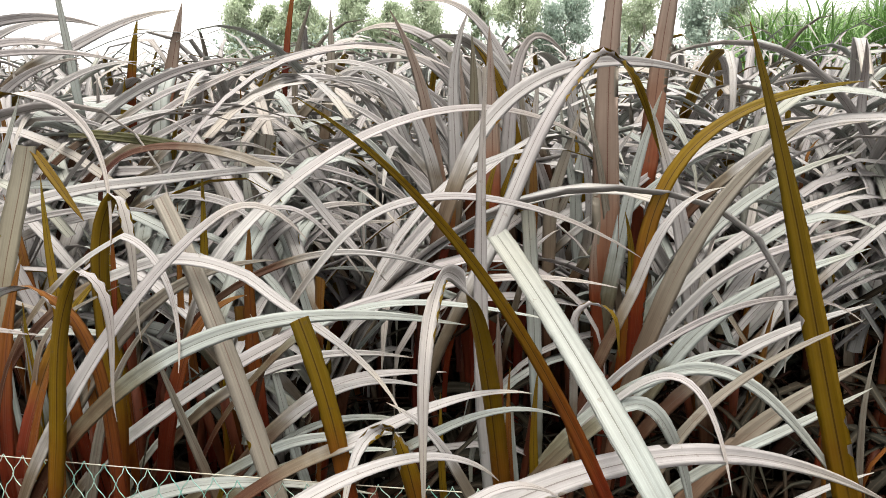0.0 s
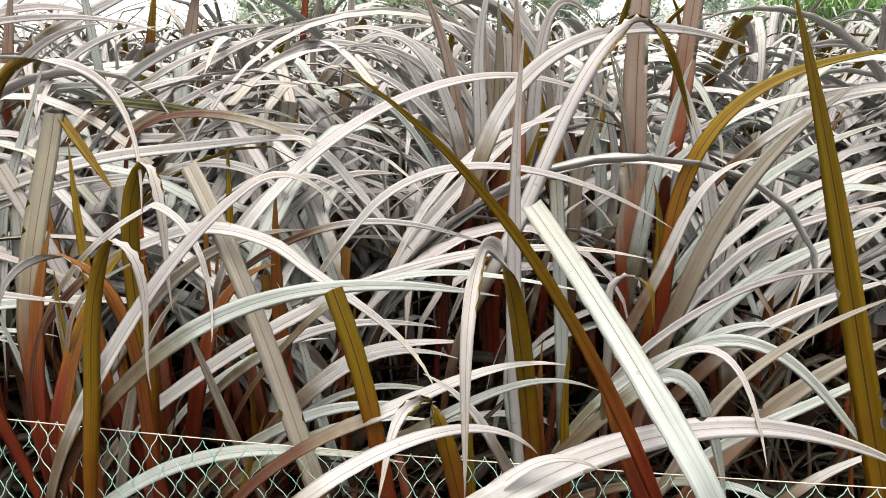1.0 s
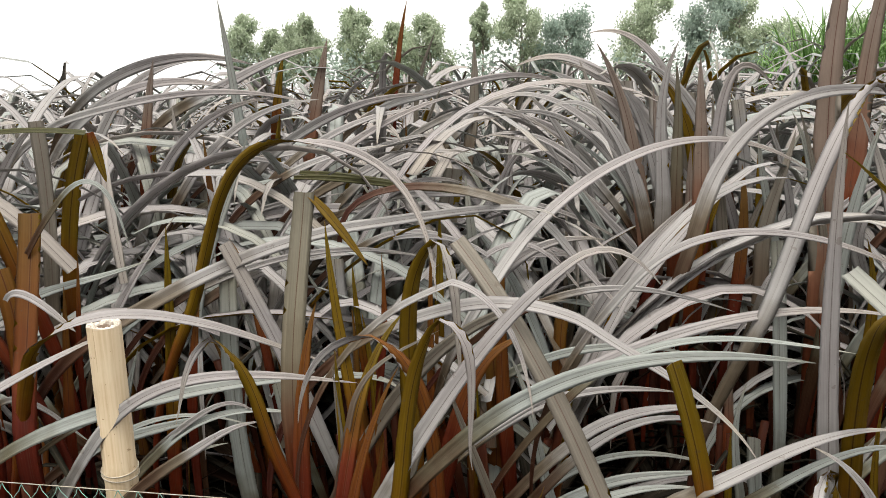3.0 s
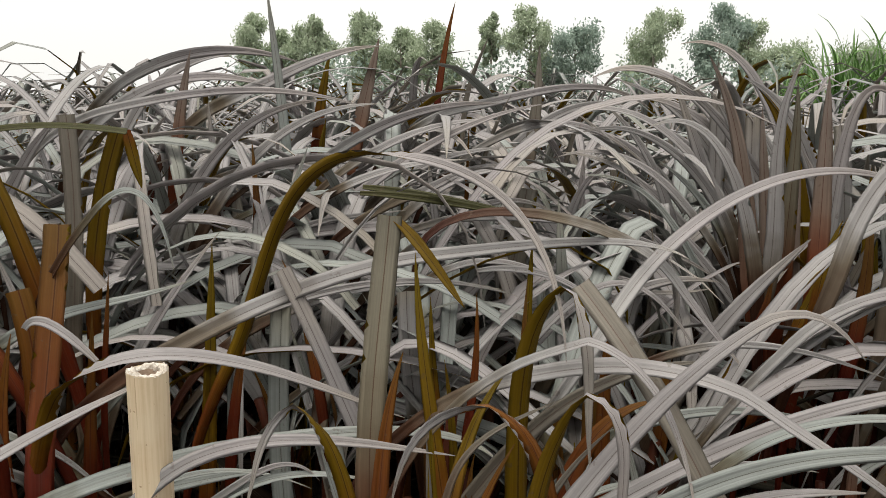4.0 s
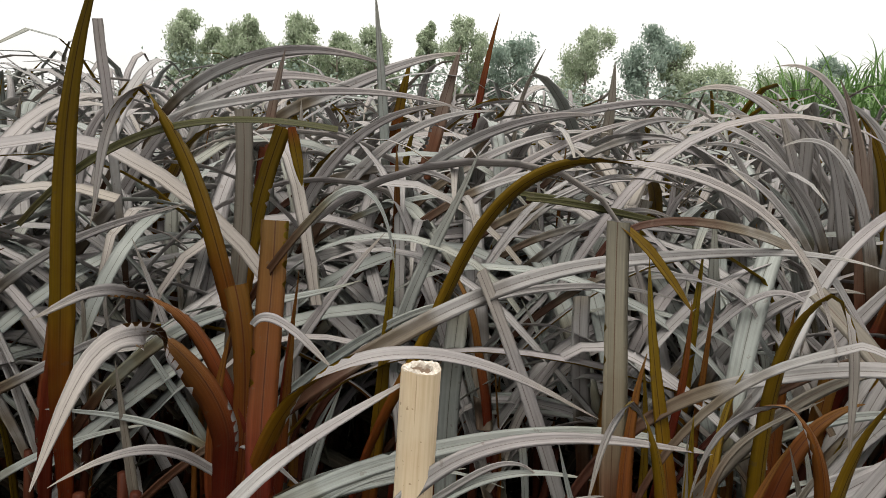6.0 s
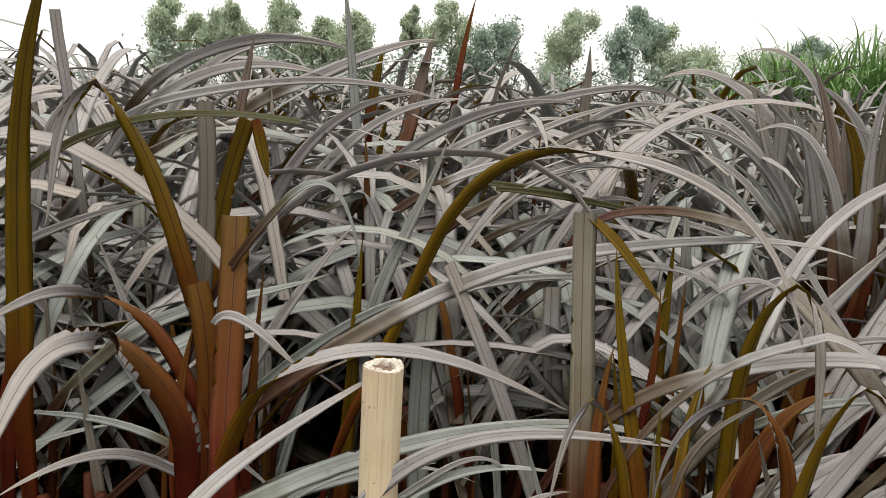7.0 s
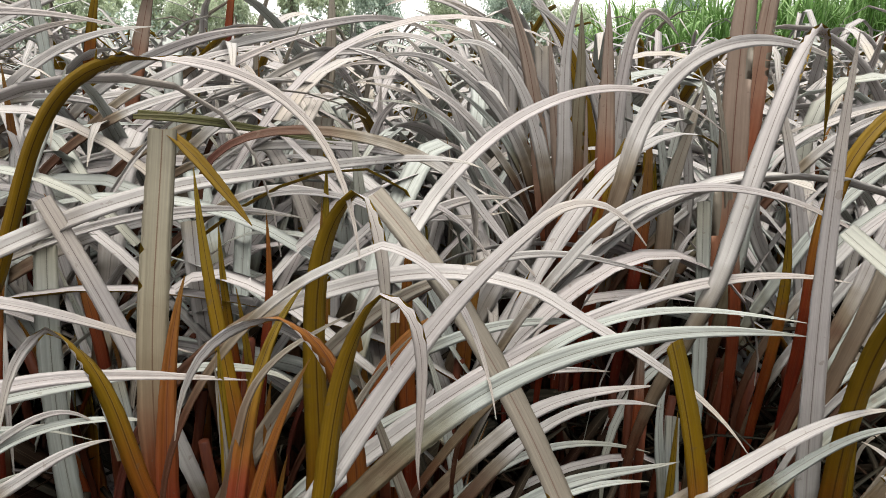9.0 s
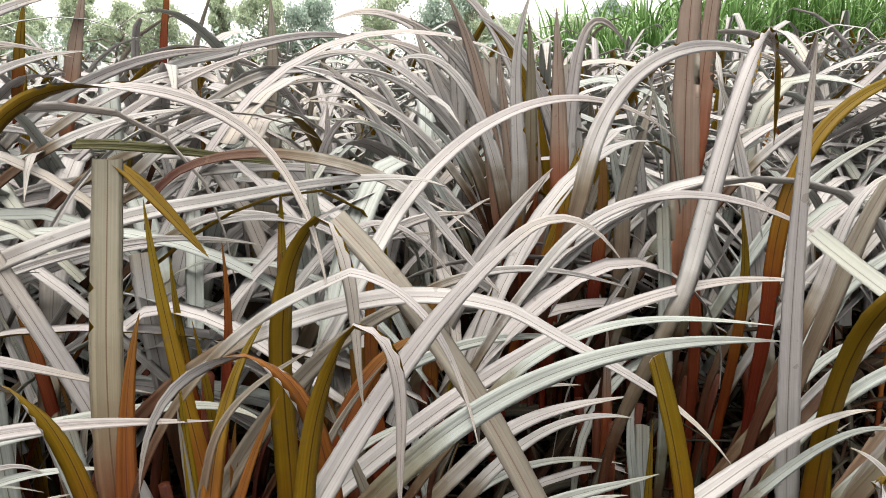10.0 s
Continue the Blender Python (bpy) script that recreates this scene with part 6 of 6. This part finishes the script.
blade(clump, (0.132, 0.800, 1.042), (0.115, 0.800, 1.076), (0.096, 0.800, 1.101), (0.061, 0.800, 1.119), 0.021, "pale", "taupe", stem=(0.234, 0.840, 0.655))
clump = front_clump(0.74, 1.04, 0.43, 930, 1)
blade(clump, (0.684, 1.000, 0.824), (0.624, 1.014, 1.052), (0.582, 1.026, 1.285), (0.514, 1.050, 1.510), 0.041, "olive", "pale", stem=(0.740, 1.040, 0.428))
clump = front_clump(-0.35, 1.00, 0.69, 931, 2)
blade(clump, (-0.393, 0.990, 0.963), (-0.375, 0.986, 1.050), (-0.377, 0.987, 1.152), (-0.328, 0.975, 1.226), 0.025, "pale", "olive", faces_path=-1, stem=(-0.438, 1.030, 0.566), twist=0.56, over=((-0.261, 0.964, 1.214), (-0.303, 0.963, 1.082), (-0.293, 0.960, 1.032)))
blade(clump, (-0.019, 0.930, 1.000), (0.061, 0.930, 1.031), (0.139, 0.930, 1.088), (0.229, 0.930, 1.071), 0.027, "pale", "mint", stem=(-0.266, 0.970, 0.686))
clump = front_clump(-0.10, 0.99, 0.66, 932, 2)
blade(clump, (-0.088, 0.980, 0.855), (-0.141, 1.013, 1.030), (-0.203, 1.087, 1.169), (-0.296, 1.200, 1.283), 0.031, "taupe", "olive", stem=(-0.025, 1.020, 0.462), cut=True)
blade(clump, (0.047, 0.928, 0.989), (0.115, 0.928, 1.026), (0.192, 0.928, 1.077), (0.270, 0.928, 1.038), 0.018, "mint", "mint", stem=(-0.178, 0.968, 0.658))
clump = front_clump(-0.45, 1.90, 0.67, 933, 3)
blade(clump, (-0.430, 1.900, 1.067), (-0.404, 1.900, 1.169), (-0.368, 1.900, 1.257), (-0.317, 1.900, 1.348), 0.045, "mint", "mint", stem=(-0.485, 1.940, 0.671))
blade(clump, (-0.335, 1.920, 1.026), (-0.319, 1.920, 1.125), (-0.302, 1.920, 1.225), (-0.285, 1.920, 1.324), 0.055, "taupe", "olive", stem=(-0.371, 1.960, 0.628), cut=True)
blade(clump, (-0.379, 1.750, 1.040), (-0.278, 1.750, 1.189), (-0.090, 1.750, 1.117), (0.059, 1.750, 1.147), 0.023, "pale", "mint", stem=(-0.508, 1.790, 0.662))
clump = front_clump(0.07, 1.24, 0.80, 934, 1)
blade(clump, (0.183, 1.200, 1.175), (0.244, 1.243, 1.276), (0.285, 1.240, 1.445), (0.388, 1.321, 1.482), 0.030, "olive", "pale", faces_path=-1, stem=(0.070, 1.240, 0.800), twist=0.60, over=((0.463, 1.378, 1.462), (0.485, 1.407, 1.367), (0.521, 1.450, 1.300)))
clump = front_clump(0.41, 1.22, 0.54, 935, 3)
blade(clump, (0.582, 1.250, 0.804), (0.650, 1.250, 0.886), (0.731, 1.250, 0.935), (0.824, 1.250, 0.983), 0.043, "taupe", "pale", stem=(0.433, 1.290, 0.433))
blade(clump, (0.598, 1.100, 0.780), (0.645, 1.100, 0.823), (0.696, 1.100, 0.845), (0.757, 1.100, 0.863), 0.027, "pale", "mint", stem=(0.421, 1.140, 0.421))
blade(clump, (0.614, 1.200, 0.860), (0.677, 1.200, 0.890), (0.739, 1.200, 0.922), (0.800, 1.200, 0.955), 0.025, "mint", "mint", stem=(0.380, 1.240, 0.536))
clump = front_clump(0.17, 0.84, 0.56, 936, 1)
blade(clump, (0.104, 0.800, 0.952), (0.087, 0.788, 1.003), (0.087, 0.790, 1.060), (0.065, 0.770, 1.106), 0.028, "pale", "olive", faces_path=-1, stem=(0.173, 0.840, 0.561), twist=0.57, over=((0.028, 0.737, 1.116), (0.029, 0.715, 1.065), (0.018, 0.700, 1.030)))
clump = front_clump(-1.13, 2.29, 0.95, 937, 2)
blade(clump, (-0.785, 2.200, 1.352), (-0.657, 2.200, 1.365), (-0.535, 2.200, 1.393), (-0.405, 2.200, 1.373), 0.021, "pale", "pale", stem=(-1.079, 2.240, 1.081))
blade(clump, (-1.146, 2.300, 1.378), (-1.133, 2.300, 1.463), (-1.116, 2.300, 1.548), (-1.094, 2.300, 1.632), 0.043, "tan", "taupe", stem=(-1.180, 2.340, 0.979))
clump = front_clump(-0.65, 1.62, 0.95, 938, 4)
blade(clump, (-0.610, 1.700, 1.351), (-0.500, 1.700, 1.340), (-0.391, 1.700, 1.315), (-0.283, 1.700, 1.291), 0.015, "shaded_green", "shaded_green")
blade(clump, (-0.475, 1.600, 1.208), (-0.385, 1.600, 1.258), (-0.303, 1.600, 1.222), (-0.221, 1.600, 1.178), 0.018, "pale", "mint", stem=(-0.698, 1.640, 0.876))
blade(clump, (-0.605, 1.600, 1.351), (-0.497, 1.600, 1.349), (-0.392, 1.600, 1.320), (-0.285, 1.600, 1.307), 0.013, "shaded_green", "shaded_green")
blade(clump, (-0.726, 1.500, 0.735), (-0.743, 1.500, 0.883), (-0.738, 1.500, 1.031), (-0.725, 1.500, 1.179), 0.040, "mint", "pale", stem=(-0.701, 1.540, 0.336), cut=True)
clump = front_clump(-0.75, 2.51, 0.95, 939, 3)
blade(clump, (-0.395, 2.400, 1.490), (-0.233, 2.400, 1.518), (-0.049, 2.400, 1.597), (0.096, 2.400, 1.481), 0.028, "pale", "pale", stem=(-0.678, 2.440, 1.207))
blade(clump, (-0.699, 2.500, 1.421), (-0.678, 2.500, 1.507), (-0.657, 2.500, 1.593), (-0.635, 2.500, 1.678), 0.054, "tan", "pale", stem=(-0.751, 2.540, 1.024))
blade(clump, (-0.803, 2.500, 1.477), (-0.795, 2.500, 1.531), (-0.784, 2.500, 1.585), (-0.771, 2.500, 1.638), 0.043, "olive", "pale", stem=(-0.835, 2.540, 1.078))
clump = front_clump(-0.19, 2.17, 0.84, 940, 2)
blade(clump, (-0.164, 2.100, 1.237), (-0.144, 2.100, 1.304), (-0.124, 2.100, 1.340), (-0.058, 2.100, 1.368), 0.033, "pale", "mint", stem=(-0.227, 2.140, 0.842))
blade(clump, (-0.133, 2.150, 1.230), (-0.130, 2.150, 1.282), (-0.128, 2.150, 1.334), (-0.125, 2.150, 1.386), 0.033, "pale", "mint", stem=(-0.144, 2.190, 0.830))
clump = front_clump(-0.54, 2.14, 0.95, 941, 1)
blade(clump, (-0.286, 2.100, 1.441), (-0.175, 2.100, 1.477), (-0.081, 2.100, 1.443), (0.001, 2.100, 1.365), 0.023, "pale", "pale", stem=(-0.544, 2.140, 1.135))
clump = front_clump(0.59, 1.84, 0.88, 942, 1)
blade(clump, (0.783, 1.800, 1.228), (0.871, 1.800, 1.298), (0.968, 1.800, 1.331), (1.080, 1.800, 1.333), 0.029, "pale", "mint", stem=(0.592, 1.840, 0.877))
clump = front_clump(-0.83, 1.52, 0.62, 943, 1)
blade(clump, (-0.802, 1.480, 1.023), (-0.795, 1.480, 1.068), (-0.787, 1.480, 1.112), (-0.776, 1.480, 1.156), 0.029, "rust", "olive", stem=(-0.834, 1.520, 0.624))
clump = front_clump(-0.92, 1.14, 0.67, 944, 1)
blade(clump, (-0.702, 1.100, 1.005), (-0.666, 1.100, 1.025), (-0.632, 1.100, 1.052), (-0.589, 1.100, 1.052), 0.026, "pale", "mint", stem=(-0.923, 1.140, 0.672))
clump = front_clump(-1.28, 2.44, 0.95, 945, 1)
blade(clump, (-1.030, 2.400, 1.508), (-0.897, 2.400, 1.562), (-0.771, 2.400, 1.643), (-0.624, 2.400, 1.648), 0.041, "pale", "mint", stem=(-1.275, 2.440, 1.192))
clump = front_clump(-1.49, 2.47, 0.95, 946, 3)
blade(clump, (-1.325, 2.400, 1.493), (-1.189, 2.400, 1.584), (-1.048, 2.400, 1.586), (-0.896, 2.400, 1.540), 0.038, "pale", "mint", stem=(-1.532, 2.440, 1.151))
blade(clump, (-1.260, 2.400, 1.584), (-1.122, 2.400, 1.649), (-0.982, 2.400, 1.655), (-0.838, 2.400, 1.606), 0.037, "pale", "mint", stem=(-1.495, 2.440, 1.261))
blade(clump, (-1.362, 2.500, 1.393), (-1.289, 2.500, 1.551), (-1.177, 2.500, 1.639), (-0.999, 2.500, 1.635), 0.039, "pale", "olive", stem=(-1.457, 2.540, 1.004))
